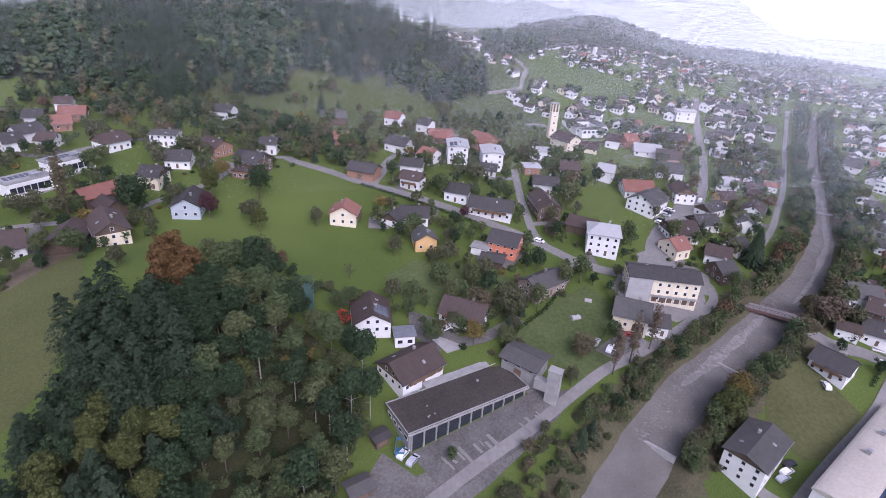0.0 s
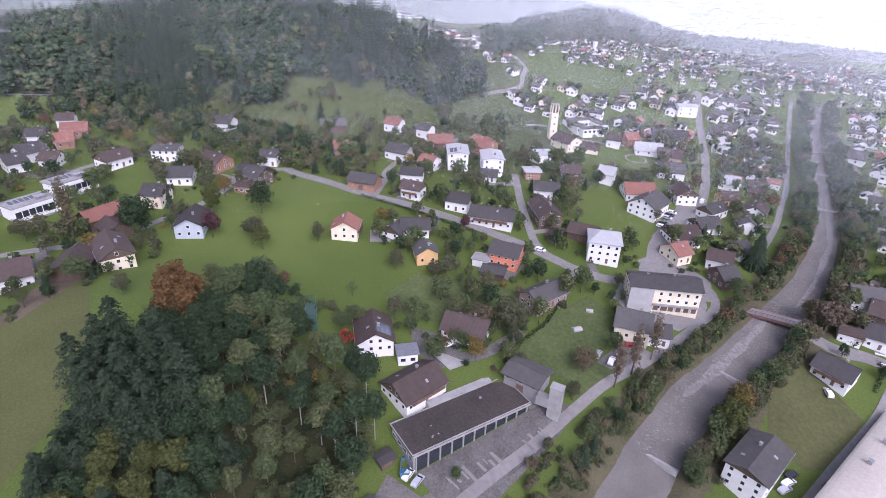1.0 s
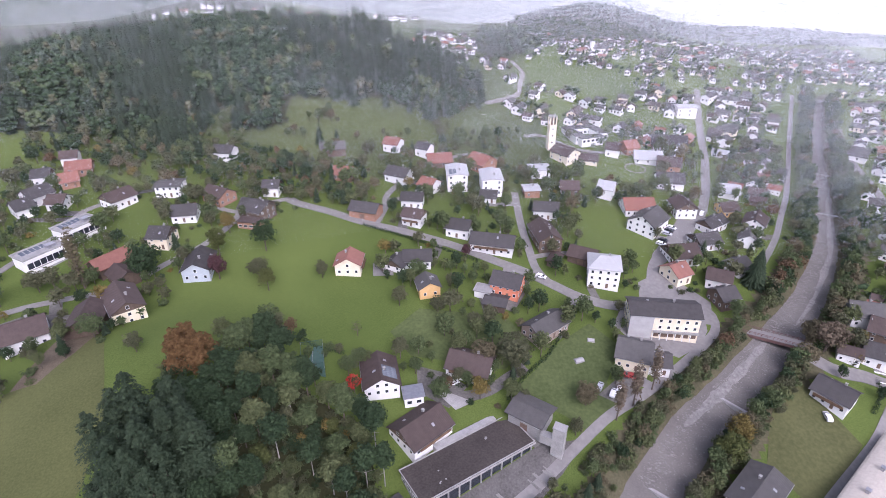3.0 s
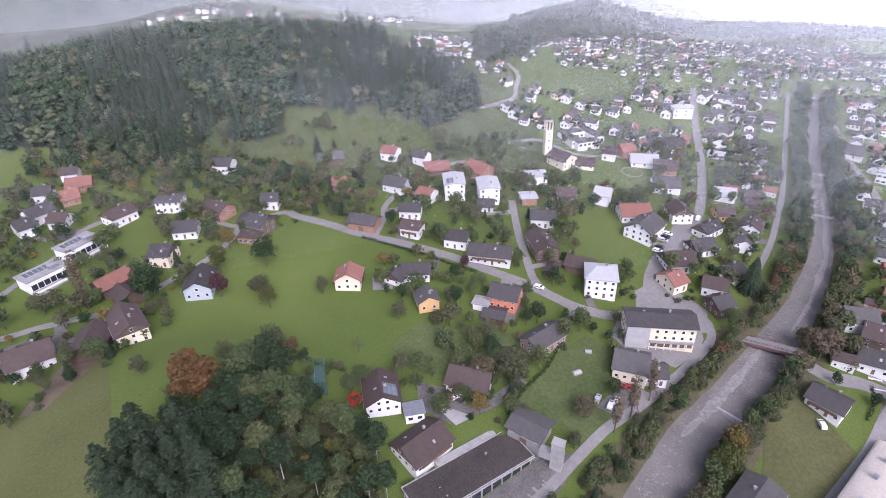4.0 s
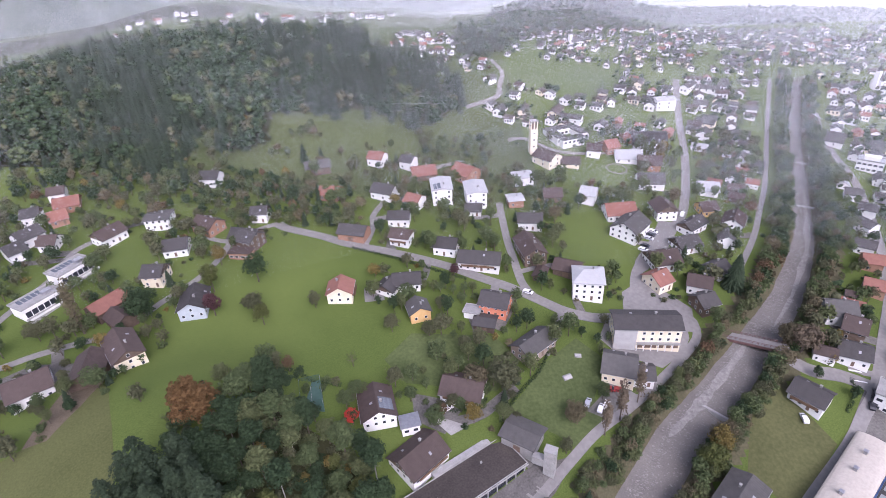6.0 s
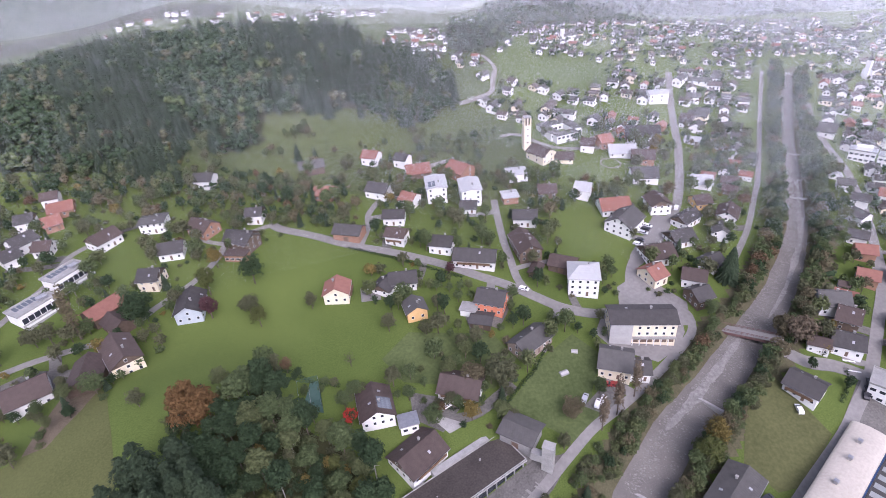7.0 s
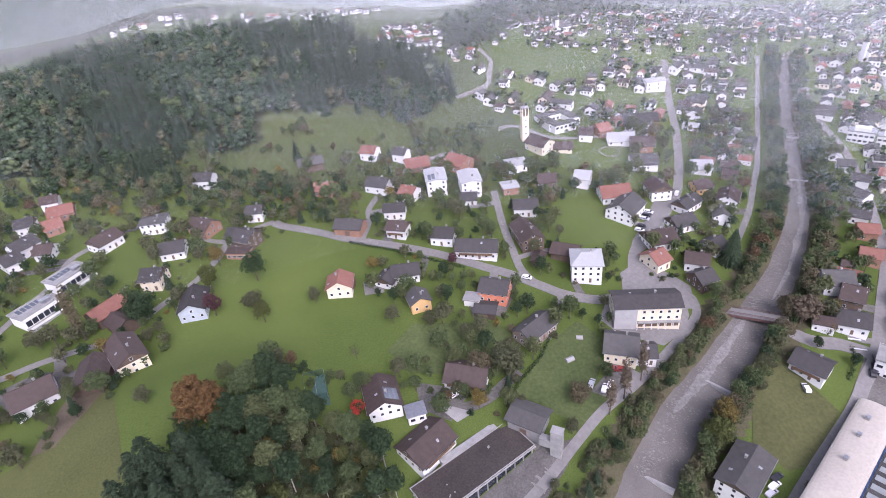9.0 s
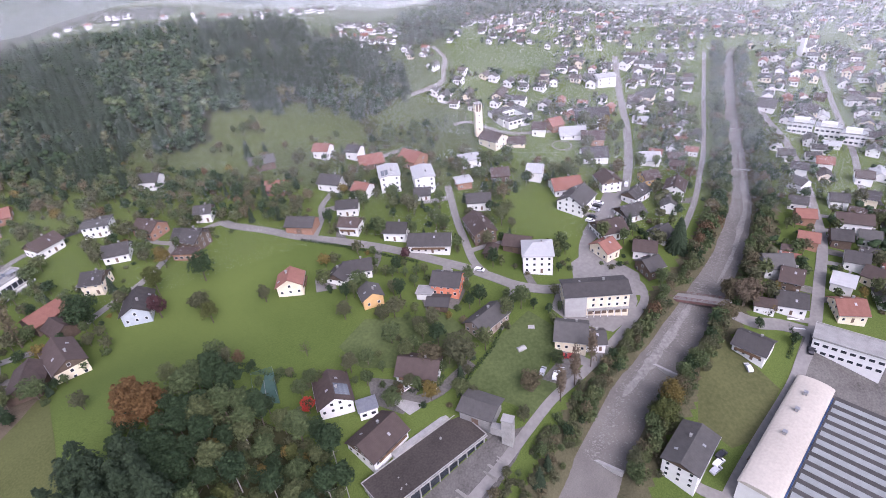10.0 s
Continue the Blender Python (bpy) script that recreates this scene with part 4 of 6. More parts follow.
office = long_building("office_block", 162, 134, gz(160, 135), -44, 22, 9, 7.4, WALLS["white"], CONCRETE, "white flat-roofed works office with window bands", "office block", 0.5, (("s", 1.0, 1.4, 2.6), ("s", 4.4, 1.4, 2.6), ("w", 1.0, 1.4, 2.6), ("w", 4.4, 1.4, 2.6), ("e", 4.4, 1.4, 2.6)))
for k, (sx, sy, c) in enumerate(((168, 112, (0.06, 0.25, 0.16)), (173, 115, (0.05, 0.12, 0.25)), (166, 106, (0.5, 0.5, 0.5)), (-8.5, 99.5, (0.05, 0.13, 0.2)))):
    sk = thing("skip_container", pose(sx, sy, gz(sx, sy) + .1, 0, 0, 30 + 20 * k), "open steel skip container in the works yard", "container", "skips in the yard")
    m = material("skip_paint_" + "abcd"[k], c, tuple(v * 1.5 for v in c), 0.6, 0.6, 0.2)
    part("tub", Solid().box(-2.6, -1.2, 0, 2.6, 1.2, .1).box(-2.6, -1.2, .1, 2.6, -1.1, 1.7).box(-2.6, 1.1, .1, 2.6, 1.2, 1.7).box(-2.6, -1.1, .1, -2.5, 1.1, 1.7).box(2.5, -1.1, .1, 2.6, 1.1, 1.7).done("tub", m), sk)
    part("rim", Solid().box(-2.7, -1.3, 1.6, 2.7, -1.2, 1.75).box(-2.7, 1.2, 1.6, 2.7, 1.3, 1.75).done("rim", METAL), sk)

# ---- modern terraced houses on the slope ----
for x, y, r in ((-160.5, 191, 62), (-157.2, 211, 66)):
    ob = long_building("terrace_house", x, y, gz(x, y), r, 15.5, 8.5, 4.6, WALLS["white"], CONCRETE, "modern white flat-roofed house with terrace glazing", "house", 0.45)
    part("upper_wall", Solid().box(-7.3, -4.9, 3.2, 7.3, -4.26, 4.6).done("upper_wall", WALLS["white"]), ob)
    for i_ in range(6):
        part("pane", Solid().box(-1.05, -.06, .5, 1.05, 0, 2.9).done("pane", GLASS), ob, pose(-6 + 2.4 * i_, -4.27, 0))
    part("terrace", Solid().box(-7.7, -7.4, -2, 7.7, -4.3, .25).done("terrace", STONE), ob)
    part("railing", Solid().box(-7.7, -7.42, .25, 7.7, -7.34, 1.2).done("railing", WALLS["white"]), ob)
    for i_ in range(5):
        part("solar_panel", PANEL, ob, pose(-5.2 + 1.9 * i_, 1.2, 4.95, 8) @ Matrix.Diagonal((1.5, 2.2, 1, 1)))
    part("roof_box", Solid().box(2.2, -2.6, 4.85, 5.8, .2, 6.0).done("roof_box", METAL), ob, label="grey metal rooftop plant box")
annex = long_building("annex", -10.5, 133.5, gz(-10.5, 133.5), 12, 6, 5, 3.4, WALLS["white"], METAL, "low white annexe with a grey metal roof", "annexe", 0.0, (("s", .8, 1.4, 2.2),))
long_building("garage", 14.5, 181, gz(14.5, 181), -20, 6, 5, 2.8, WALLS["white"], CONCRETE, "small white flat-roofed garage", "garage", 0.2)
long_building("porch_house", -86.5, 221, gz(-86.5, 221), -10, 10, 5, 3.2, WALLS["brick"], ROOFS["brown"], "low brick porch building before a dark house", "annexe", 0.0, (("s", .8, 1.2, 2.2),))

for x, y in ((256, 297), (268, 289), (276, 279)):
    ob = long_building("apartment_block", x, y, gz(x, y), -42, 13, 7.5, 6.6, WALLS["white"], METAL, "white flat-roofed apartment block with dark window bands", "apartment block", .4, (("s", .9, 1.3, 2.6), ("s", 3.9, 1.3, 2.6), ("w", 3.9, 1.3, 2.6)))
    part("upper_storey", Solid().box(-4, -2.4, 6.85, 4, 2.4, 8.8).done("upper_storey", WALLS["white"]), ob)

# ---- netted ball court ----
court = thing("ball_court", pose(-43.2, 141.4, gz(-43.2, 141.4) + .6, 0, 0, 104), "small green ball court inside a tall net fence", "court")
part("surface", Solid().box(-5.8, -3.5, -4, 5.8, 3.5, 0).done("surface", NET), court)
for sx in (-5.8, 0, 5.8):
    for sy in (-3.5, 3.5):
        part("post", Solid().tube((sx, sy, 0), (sx, sy, 2.6), .06, .06, 6).done("post", METAL), court)
for sy in (-3.5, 3.5):
    part("rail", Solid().box(-5.8, sy - .04, 2.5, 5.8, sy + .04, 2.6).done("rail", NET), court)
    part("net", mesh("net", [(-5.8 + .16 * n_ + d_, sy, z_) for n_ in range(73) for d_, z_ in ((0, 0), (.05, 0), (.05, 2.5), (0, 2.5))], [tuple(4 * n_ + q for q in range(4)) for n_ in range(73)], NET), court)
for sx in (-5.8, 5.8):
    part("rail", Solid().box(sx - .04, -3.5, 2.5, sx + .04, 3.5, 2.6).done("rail", NET), court)
    part("net", mesh("net", [(sx, -3.5 + .16 * n_ + d_, z_) for n_ in range(44) for d_, z_ in ((0, 0), (.05, 0), (.05, 2.5), (0, 2.5))], [tuple(4 * n_ + q for q in range(4)) for n_ in range(44)], NET), court)
part("line", Solid().box(-5.4, -.04, 0, 5.4, .04, .012).done("line", KERB), court)


# ---- trees ----
def frond_cloud(rng, clumps, per, rx, rz, zc, leaf, squash=1.0):
    """Leaf blades lying over rounded clumps that make up a lumpy crown: vertex and face arrays."""
    d = rng.normal(size=(clumps, 3))
    d /= np.linalg.norm(d, axis=1, keepdims=True)
    lump = 0.72 + 0.28 * np.sin(d[:, 0] * 3.1 + rng.random() * 6) * np.cos(d[:, 2] * 2.7 + d[:, 1] * 2.2 + rng.random() * 6) + rng.normal(size=clumps) * 0.08
    c = d * (rng.random(clumps) ** 0.3 * lump)[:, None] * (rx, rx, rz)
    c[:, 2] = np.where(c[:, 2] < 0, c[:, 2] * squash, c[:, 2]) + zc
    n = clumps * per
    out = rng.normal(size=(n, 3)) * (1, 1, .8) + (0, 0, .45) + np.repeat(d, per, 0) * .5
    out /= np.linalg.norm(out, axis=1, keepdims=True)
    ball = np.repeat(leaf * (2.1 + 1.5 * rng.random(clumps)), per)[:, None]
    p = np.repeat(c, per, 0) + out * ball * (.75 + .35 * rng.random((n, 1))) * (1, 1, .75)
    face = out + rng.normal(size=(n, 3)) * .38
    u = np.cross(face, rng.normal(size=(n, 3)))
    u /= np.linalg.norm(u, axis=1, keepdims=True)
    w = np.cross(face, u)
    w /= np.linalg.norm(w, axis=1, keepdims=True)
    s = leaf * (0.6 + 0.7 * rng.random((n, 1)))
    v = np.stack([p - u * s, p - w * s * .6, p + u * s, p + w * s * .6], 1).reshape(-1, 3)
    return v, np.arange(4 * n).reshape(-1, 4)


def fir_cloud(rng, height, radius, whorls, arms, per, blade):
    """A tall layered fir: drooping arms in whorls, each clad in flat sprays of needles."""
    k = np.arange(whorls)
    level = np.repeat(k / whorls, arms)
    n = len(level)
    z = height * (.1 + .9 * level) + rng.normal(size=n) * height * .008
    reach = radius * (1 - level ** 1.5) ** .8 * (.5 + .75 * rng.random(n)) + .35
    t = rng.random(n) * 6.283
    q = rng.random((n, per)) ** .6
    side = rng.normal(size=(n, per)) * .17 * q * reach[:, None]
    e = np.stack([np.cos(t), np.sin(t), np.zeros(n)], 1)[:, None, :]
    g = np.stack([-np.sin(t), np.cos(t), np.zeros(n)], 1)[:, None, :]
    drop = (q ** 1.6) * (reach * (.3 + .25 * rng.random(n)))[:, None] + np.abs(side) * .4
    p = (e * (q * reach[:, None])[..., None] + g * side[..., None]).reshape(-1, 3)
    p[:, 2] = (z[:, None] - drop).ravel()
    m = len(p)
    face = np.repeat(e[:, 0], per, 0) * .45 + rng.normal(size=(m, 3)) * .3 + (0, 0, 1)
    u = np.cross(face, rng.normal(size=(m, 3)))
    u /= np.linalg.norm(u, axis=1, keepdims=True)
    w = np.cross(face, u)
    w /= np.linalg.norm(w, axis=1, keepdims=True)
    s = blade * (.6 + .8 * rng.random((m, 1)))
    v = np.stack([p - u * s, p - w * s * .5, p + u * s, p + w * s * .5], 1).reshape(-1, 3)
    return v, np.arange(4 * m).reshape(-1, 4)


def spruce_cloud(rng, height, radius, whorls, arms, low=0.12):
    v, f = [], []
    for i in range(whorls):
        s = i / whorls
        z, r = height * (low + (1 - low) * s), radius * (1 - s ** 1.5) ** 0.9 * (0.85 + .3 * rng.random())
        for k in range(arms):
            t = 6.283 * (k + rng.random()) / arms
            q, e = r * (0.75 + .4 * rng.random()), np.array((math.cos(t), math.sin(t), 0))
            w, drop = np.array((-math.sin(t), math.cos(t), 0)) * q * .24, q * (.28 + .3 * rng.random())
            a, m, b = np.array((0, 0, z)), e * q * .55 + (0, 0, z - drop * .35), e * q + (0, 0, z - drop)
            n = len(v)
            v += [a, m - w - (0, 0, q * .09), m + (0, 0, q * .05), m + w - (0, 0, q * .09), b]
            f += [(n, n + 1, n + 2), (n, n + 2, n + 3), (n + 1, n + 4, n + 2), (n + 2, n + 4, n + 3)]
    return np.array(v), f


def trunk_mesh(name, height, r, limbs, rng, mat=None, spread=0.45):
    s = Solid()
    s.tube((0, 0, -1.2), (0.1 * r, 0, height * .55), r, r * .6, 7)
    s.tube((0.1 * r, 0, height * .55), (0, .2 * r, height * .92), r * .6, r * .18, 6)
    for i in range(limbs):
        t, z = 6.283 * (i + rng.random() * .6) / max(1, limbs), height * (.35 + .4 * rng.random())
        q = height * spread * (.5 + .4 * rng.random())
        s.tube((0, 0, z), (math.cos(t) * q, math.sin(t) * q, z + q * .8), r * .38, r * .08, 5)
    return s.done(name, mat or BARK)


rng = np.random.default_rng(5)
BROAD = []
for rx, rz, zc, hgt, clumps, per, leaf in ((4.2, 4.6, 7.0, 11, 150, 18, .30), (3.6, 5.6, 8.0, 13, 150, 18, .29), (5.0, 4.2, 6.4, 10.5, 170, 18, .32), (3.0, 4.0, 5.6, 9.0, 120, 18, .27)):
    BROAD.append((frond_cloud(rng, clumps, per, rx, rz, zc, leaf, .8), trunk_mesh("trunk", hgt * .8, .24, 6, rng)))
FINE = []
for rx, rz, zc, hgt, clumps, per, leaf in ((4.6, 5.6, 9.4, 14, 210, 30, .34), (3.8, 6.4, 10.5, 16, 210, 30, .33), (5.2, 5.0, 8.8, 13, 230, 30, .35)):
    FINE.append((frond_cloud(rng, clumps, per, rx, rz, zc, leaf, .85), trunk_mesh("trunk", hgt * .85, .28, 7, rng)))
SMALL = [(frond_cloud(rng, 70, 16, 2.0, 2.0, 2.9, .19, .85), trunk_mesh("trunk", 3.6, .12, 5, rng)), (frond_cloud(rng, 60, 16, 1.7, 2.3, 2.9, .18, .85), trunk_mesh("trunk", 3.8, .11, 5, rng))]
BUSH = [(frond_cloud(rng, 55, 16, 1.6, 1.3, .95, .17, .7), trunk_mesh("stem", 1.2, .08, 4, rng))]
SPRUCE = [(spruce_cloud(rng, 19, 4.8, 34, 16), trunk_mesh("trunk", 18.5, .3, 0, rng)), (spruce_cloud(rng, 21, 5.4, 36, 16), trunk_mesh("trunk", 20.5, .32, 0, rng)), (spruce_cloud(rng, 12, 2.7, 20, 11), trunk_mesh("trunk", 11.5, .18, 0, rng))]
POPLAR = [(frond_cloud(rng, 130, 7, 1.05, 7.0, 8.6, .30, 1.0), trunk_mesh("trunk", 15, .22, 9, rng, spread=.1))]
FIR = [(fir_cloud(rng, h, r, int(h * .72), 10, 34, .4), trunk_mesh("trunk", h * .97, .42, 0, rng)) for h, r in ((29, 7.6), (25, 7.4), (21, 6.6), (16, 5.2))]
COPPER = [(frond_cloud(rng, 820, 24, 7.4, 8.8, 9.4, .34, .95), trunk_mesh("trunk", 15, .42, 9, rng))]
AIRY = [(frond_cloud(rng, 130, 13, rx, rz, zc, .38, .9), trunk_mesh("trunk", zc + rz * .6, .17, 6, rng, BIRCH, .22)) for rx, rz, zc in ((2.7, 3.6, 10.6), (2.3, 4.2, 11.4), (3.0, 3.2, 9.2))]
BAREST = [(frond_cloud(rng, 26, 4, 1.9, 1.7, 3.0, .2, .8), trunk_mesh("trunk", 4.4, .12, 9, rng, spread=.5))]
CROWNS = {}


def tree(forms, i, leaf, x, y, size, label, category="tree", name="tree", group="", bark=None, dz=0.0, stretch=1.0):
    """One tree: a trunk with limbs and a crown of leaves; alike trees share their meshes."""
    i %= len(forms)
    (v, f), trunk = forms[i]
    key = (id(forms), i, leaf.name)
    if key not in CROWNS:
        CROWNS[key] = mesh("crown", v.tolist(), f.tolist() if hasattr(f, "tolist") else f, leaf)
    ob = thing(name, pose(x, y, gz(x, y) - .1 + dz, 0, 0, (x * 37 + y * 71) % 360) @ Matrix.Diagonal((size, size, size * stretch, 1)), label, category, group)
    part("trunk" if name != "bush" else "stem", trunk, ob)
    part("crown" if name != "bush" else "leaves", CROWNS[key], ob)
    return ob


class Grove:
    """Trees too many to tell apart, joined into one object of leaves and stems."""
    def __init__(self):
        self.v, self.blocks, self.n, self.mats, self.known = [], [], 0, [BARK], {}

    def add(self, forms, i, leaf, x, y, size, *_, **__):
        (v, f), trunk = forms[i % len(forms)]
        if leaf not in self.mats:
            self.mats.append(leaf)
        thin = 2 if y < 150 else 4 if y < 190 else 8
        key = (id(forms), i % len(forms), thin)
        if key not in self.known:
            if forms is not SPRUCE:
                q = np.asarray(v).reshape(-1, 4, 3)[::thin]
                mid_ = q.mean(1, keepdims=True)
                v = (mid_ + (q - mid_) * (1.32 if thin == 2 else 1.8 if thin == 4 else 2.45)).reshape(-1, 3)
                f = np.arange(len(v)).reshape(-1, 4)
            sides = [tuple(q.vertices) for q in trunk.polygons]
            self.known[key] = (np.asarray(v), np.asarray(f), np.array([q.co[:] for q in trunk.vertices]), [np.array([s for s in sides if len(s) == n]) for n in sorted({len(s) for s in sides})])
        v, f, tv, tf = self.known[key]
        t = (x * 37 + y * 71) % 6.283
        c, d, z = math.cos(t) * size, math.sin(t) * size, gz(x, y) - .1
        for vv, ff, slot in ((v, [f], self.mats.index(leaf)), (tv, tf, 0)):
            self.v.append(np.stack([vv[:, 0] * c - vv[:, 1] * d + x, vv[:, 0] * d + vv[:, 1] * c + y, vv[:, 2] * size + z], 1))
            self.blocks += [(q + self.n, slot) for q in ff]
            self.n += len(vv)

    def done(self, name, label):
        return thing(name, Matrix(), label, "trees", kind="stuff", data=quick(name, np.concatenate(self.v), self.blocks, self.mats))


grove = Grove()


# the near wood on the spur
WOOD_RING = [(-86, 106), (-76, 117), (-64, 128), (-60, 139), (-55, 144), (-47, 131), (-36, 128), (-22, 122), (-17, 108), (-22, 84), (-30, 62), (-78, 60), (-84, 84), (-80, 98)]
rnd = random.Random(3)
spots = []
for _ in range(6000):
    x, y = rnd.uniform(-102, -17), rnd.uniform(58, 152)
    if not inside(x, y, WOOD_RING) or math.hypot(x + 75, y - 123) < 9 or any(math.hypot(x - a, y - b) < 4.4 for a, b in spots):
        continue
    spots.append((x, y))
for k, (x, y) in enumerate(spots):
    pines = math.hypot((x + 70) / 13, (y - 96) / 12) < 1
    open_wood = x > -48 and y < 122
    c = rnd.random()
    if pines:
        tree(FIR, rnd.randrange(3), NEEDLE, x, y, rnd.uniform(.8, 1.0), "huge dark layered fir at the wood's edge", group="trees of the near wood")
    elif x < -48 and y < 95 and c < .3:
        tree(FIR, 3, NEEDLE, x, y, rnd.uniform(.6, .95), "tall dark green spruce in the hillside wood", group="trees of the near wood")
    elif open_wood and c < .3:
        tree(AIRY, rnd.randrange(3), (LEAF_OLIVE, LEAF_DARK, LEAF)[rnd.randrange(3)], x, y, rnd.uniform(.95, 1.35), "thin pale-stemmed tree with a small crown", group="trees of the near wood")
    elif open_wood and c < .62:
        tree(BROAD, rnd.randrange(4), (LEAF_DARK, LEAF_DARK, LEAF_OLIVE, LEAF)[rnd.randrange(4)], x, y, rnd.uniform(.45, .75), "dull olive young tree in the open wood", group="trees of the near wood")
    elif x < -48 and y < 90 and c > .6:
        tree(FINE, rnd.randrange(3), LEAF_LIME, x, y, rnd.uniform(.55, .8), "yellow-green broadleaf tree in the hillside wood", group="trees of the near wood")
    elif x < -48 and c < .85:
        tree(FINE, rnd.randrange(3), LEAF_DARK if c < .7 else LEAF, x, y, rnd.uniform(.6, .95), "leafy green broadleaf tree in the hillside wood", group="trees of the near wood")
    elif c > .95:
        tree(FINE, rnd.randrange(3), LEAF_LIME, x, y, rnd.uniform(.5, .75), "yellowing broadleaf tree in the hillside wood", group="trees of the near wood")
    elif c > .72:
        tree(FINE, rnd.randrange(3), LEAF_OLIVE, x, y, rnd.uniform(.65, .95), "pale olive broadleaf tree in the hillside wood", group="trees of the near wood")
    else:
        tree(FINE, rnd.randrange(3), LEAF_DARK if c < .35 else LEAF, x, y, rnd.uniform(.7, 1.05) * (.85 if open_wood else 1), "leafy green broadleaf tree in the hillside wood", group="trees of the near wood")
for _ in range(260):
    x, y = rnd.uniform(-60, -18), rnd.uniform(62, 128)
    if inside(x, y, WOOD_RING):
        grove.add(BUSH if rnd.random() < .7 else SMALL, rnd.randrange(2), (LEAF_DULL, LEAF, LEAF_DARK, LEAF_OLIVE, LEAF_GOLD)[min(4, int(rnd.random() * 4.2))], x, y, rnd.uniform(.7, 1.4))
tree(COPPER, 0, LEAF_COPPER, -73, 125, 1.0, "large rust-brown autumn tree at the wood's edge")
tree(FINE, 2, LEAF_RED, -29.5, 134.5, .52, "bright scarlet autumn tree beside the court", stretch=.9)

# single trees on the meadows and by the houses
for forms, i, leaf, x, y, s, label in (
        (BROAD, 0, LEAF_LIME, -67, 177, .95, "yellow-green tree standing in the meadow"),
        (BROAD, 2, LEAF_DULL, -72.5, 184, .95, "dull green bushy tree in the meadow"),
        (BROAD, 0, LEAF_DARK, -75, 203, 1.35, "dark green garden tree at the meadow's edge"),
        (BROAD, 1, LEAF_LIME, -92, 197, 1.15, "green garden tree beside the house"),
        (BROAD, 3, LEAF_PLUM, -87.5, 183, 1.25, "dark plum-leaved tree beside the house"),
        (BROAD, 2, LEAF_DARK, -114.5, 182, 1.45, "dark broad tree beside the barns"),
        (BROAD, 0, LEAF_GOLD, -94, 215, .95, "yellow autumn tree by the lane"),
        (BAREST, 0, LEAF_DULL, -31, 157, 1.3, "small thin-leaved fruit tree in the meadow"),
        (BROAD, 0, LEAF_DULL, -17.4, 173, .8, "small dull green fruit tree"),
        (BROAD, 3, LEAF_DULL, -48.5, 186.5, .9, "small olive fruit tree by the house"),
        (SMALL, 0, LEAF_DULL, -93.5, 133, 1.5, "round shrub-like tree in the meadow"),
        (BROAD, 3, LEAF_DARK, -56, 144, .8, "green tree at the wood's tip"),
        (SPRUCE, 1, NEEDLE, 126, 194, .85, "tall dark spruce on the river bank"),
        (SPRUCE, 0, NEEDLE, 130, 199, .7, "dark spruce on the river bank"),
        (SPRUCE, 2, NEEDLE, -71, 303, 1.15, "dark spruce on the upper meadow"),
        (SPRUCE, 2, NEEDLE, -62, 306, .8, "dark spruce on the upper meadow"),
        (SPRUCE, 2, NEEDLE, 39.5, 104, .85, "small dark spruce by the river road"),
        (SPRUCE, 2, NEEDLE, 43.5, 108.5, .65, "small dark spruce by the river road"),
        (BROAD, 3, LEAF, 5, 98, .55, "small green tree before the depot"),
        (BROAD, 0, LEAF_GOLD, 90, 123, 1.1, "orange-brown tree on the river bank"),
        (SMALL, 0, LEAF_RUST, 107, 102, .9, "small orange-brown tree by the road"),
        (BROAD, 0, LEAF_LIME, 85, 117, 1.25, "yellow-brown tree on the river bank"),
        (BROAD, 2, LEAF_BROWN, 137, 160, 1.35, "brownish tree beside the bridge"),
        (BROAD, 2, LEAF_TWIG, 127, 154, .9, "brownish autumn tree at the bridge's end"),
        (BROAD, 0, LEAF_TWIG, 133, 164, 1.1, "rusty autumn tree beside the bridge"),
        (SMALL, 0, LEAF_GOLD, 146, 155, 1.1, "yellow garden tree near the bridge"),
        (SMALL, 1, LEAF_DARK, 137, 149, 1.2, "dark clipped garden tree"),
        (SMALL, 1, LEAF_DARK, 146, 141, 1.3, "round dark shrub tree at the road corner"),
        (SMALL, 0, LEAF_PLUM, 8.5, 204, 1.3, "dark red-leaved tree by the road"),
        (SMALL, 1, LEAF, 46, 175, 1.1, "light green tree by the road"),
        (BROAD, 2, LEAF_TWIG, 13, 148, 1.0, "broad brownish orchard tree"),
        (BROAD, 2, LEAF_DULL, 23, 147, 1.35, "broad dull orchard tree"),
        (BROAD, 2, LEAF_TWIG, 45, 134, .9, "broad brownish garden tree behind the depot"),
        (BROAD, 0, LEAF_OLIVE, 4, 152, .8, "pale olive fruit tree by the brown-roofed house"),
        (BROAD, 3, LEAF_DULL, 10, 163, .9, "dull green orchard tree"),
        (BROAD, 2, LEAF_DULL, -3, 170.5, .7, "dull spreading fruit tree at the meadow's edge"),
        (BROAD, 3, LEAF_DULL, 40, 124, .8, "dull brownish tree behind the tower"),
        (BROAD, 1, LEAF, 109, 173, .8, "green tree at the bridge's end"),
        (POPLAR, 0, LEAF_BROWN, 60.5, 134.5, 1.3, "thin brown poplar on the road side"),
        (POPLAR, 0, LEAF_BROWN, 68.5, 140.8, 1.25, "thin brown poplar on the road side"),
        (POPLAR, 0, LEAF_BROWN, 54, 129.5, 1.2, "thin brown poplar on the road side"),
        (POPLAR, 0, LEAF_TWIG, -135, 175, 1.75, "tall brown poplar by the farm lane"),
        (BROAD, 2, LEAF_DULL, -150, 172, .9, "dull olive tree below the terrace houses")):
    tree(forms, i, leaf, x, y, s, label)
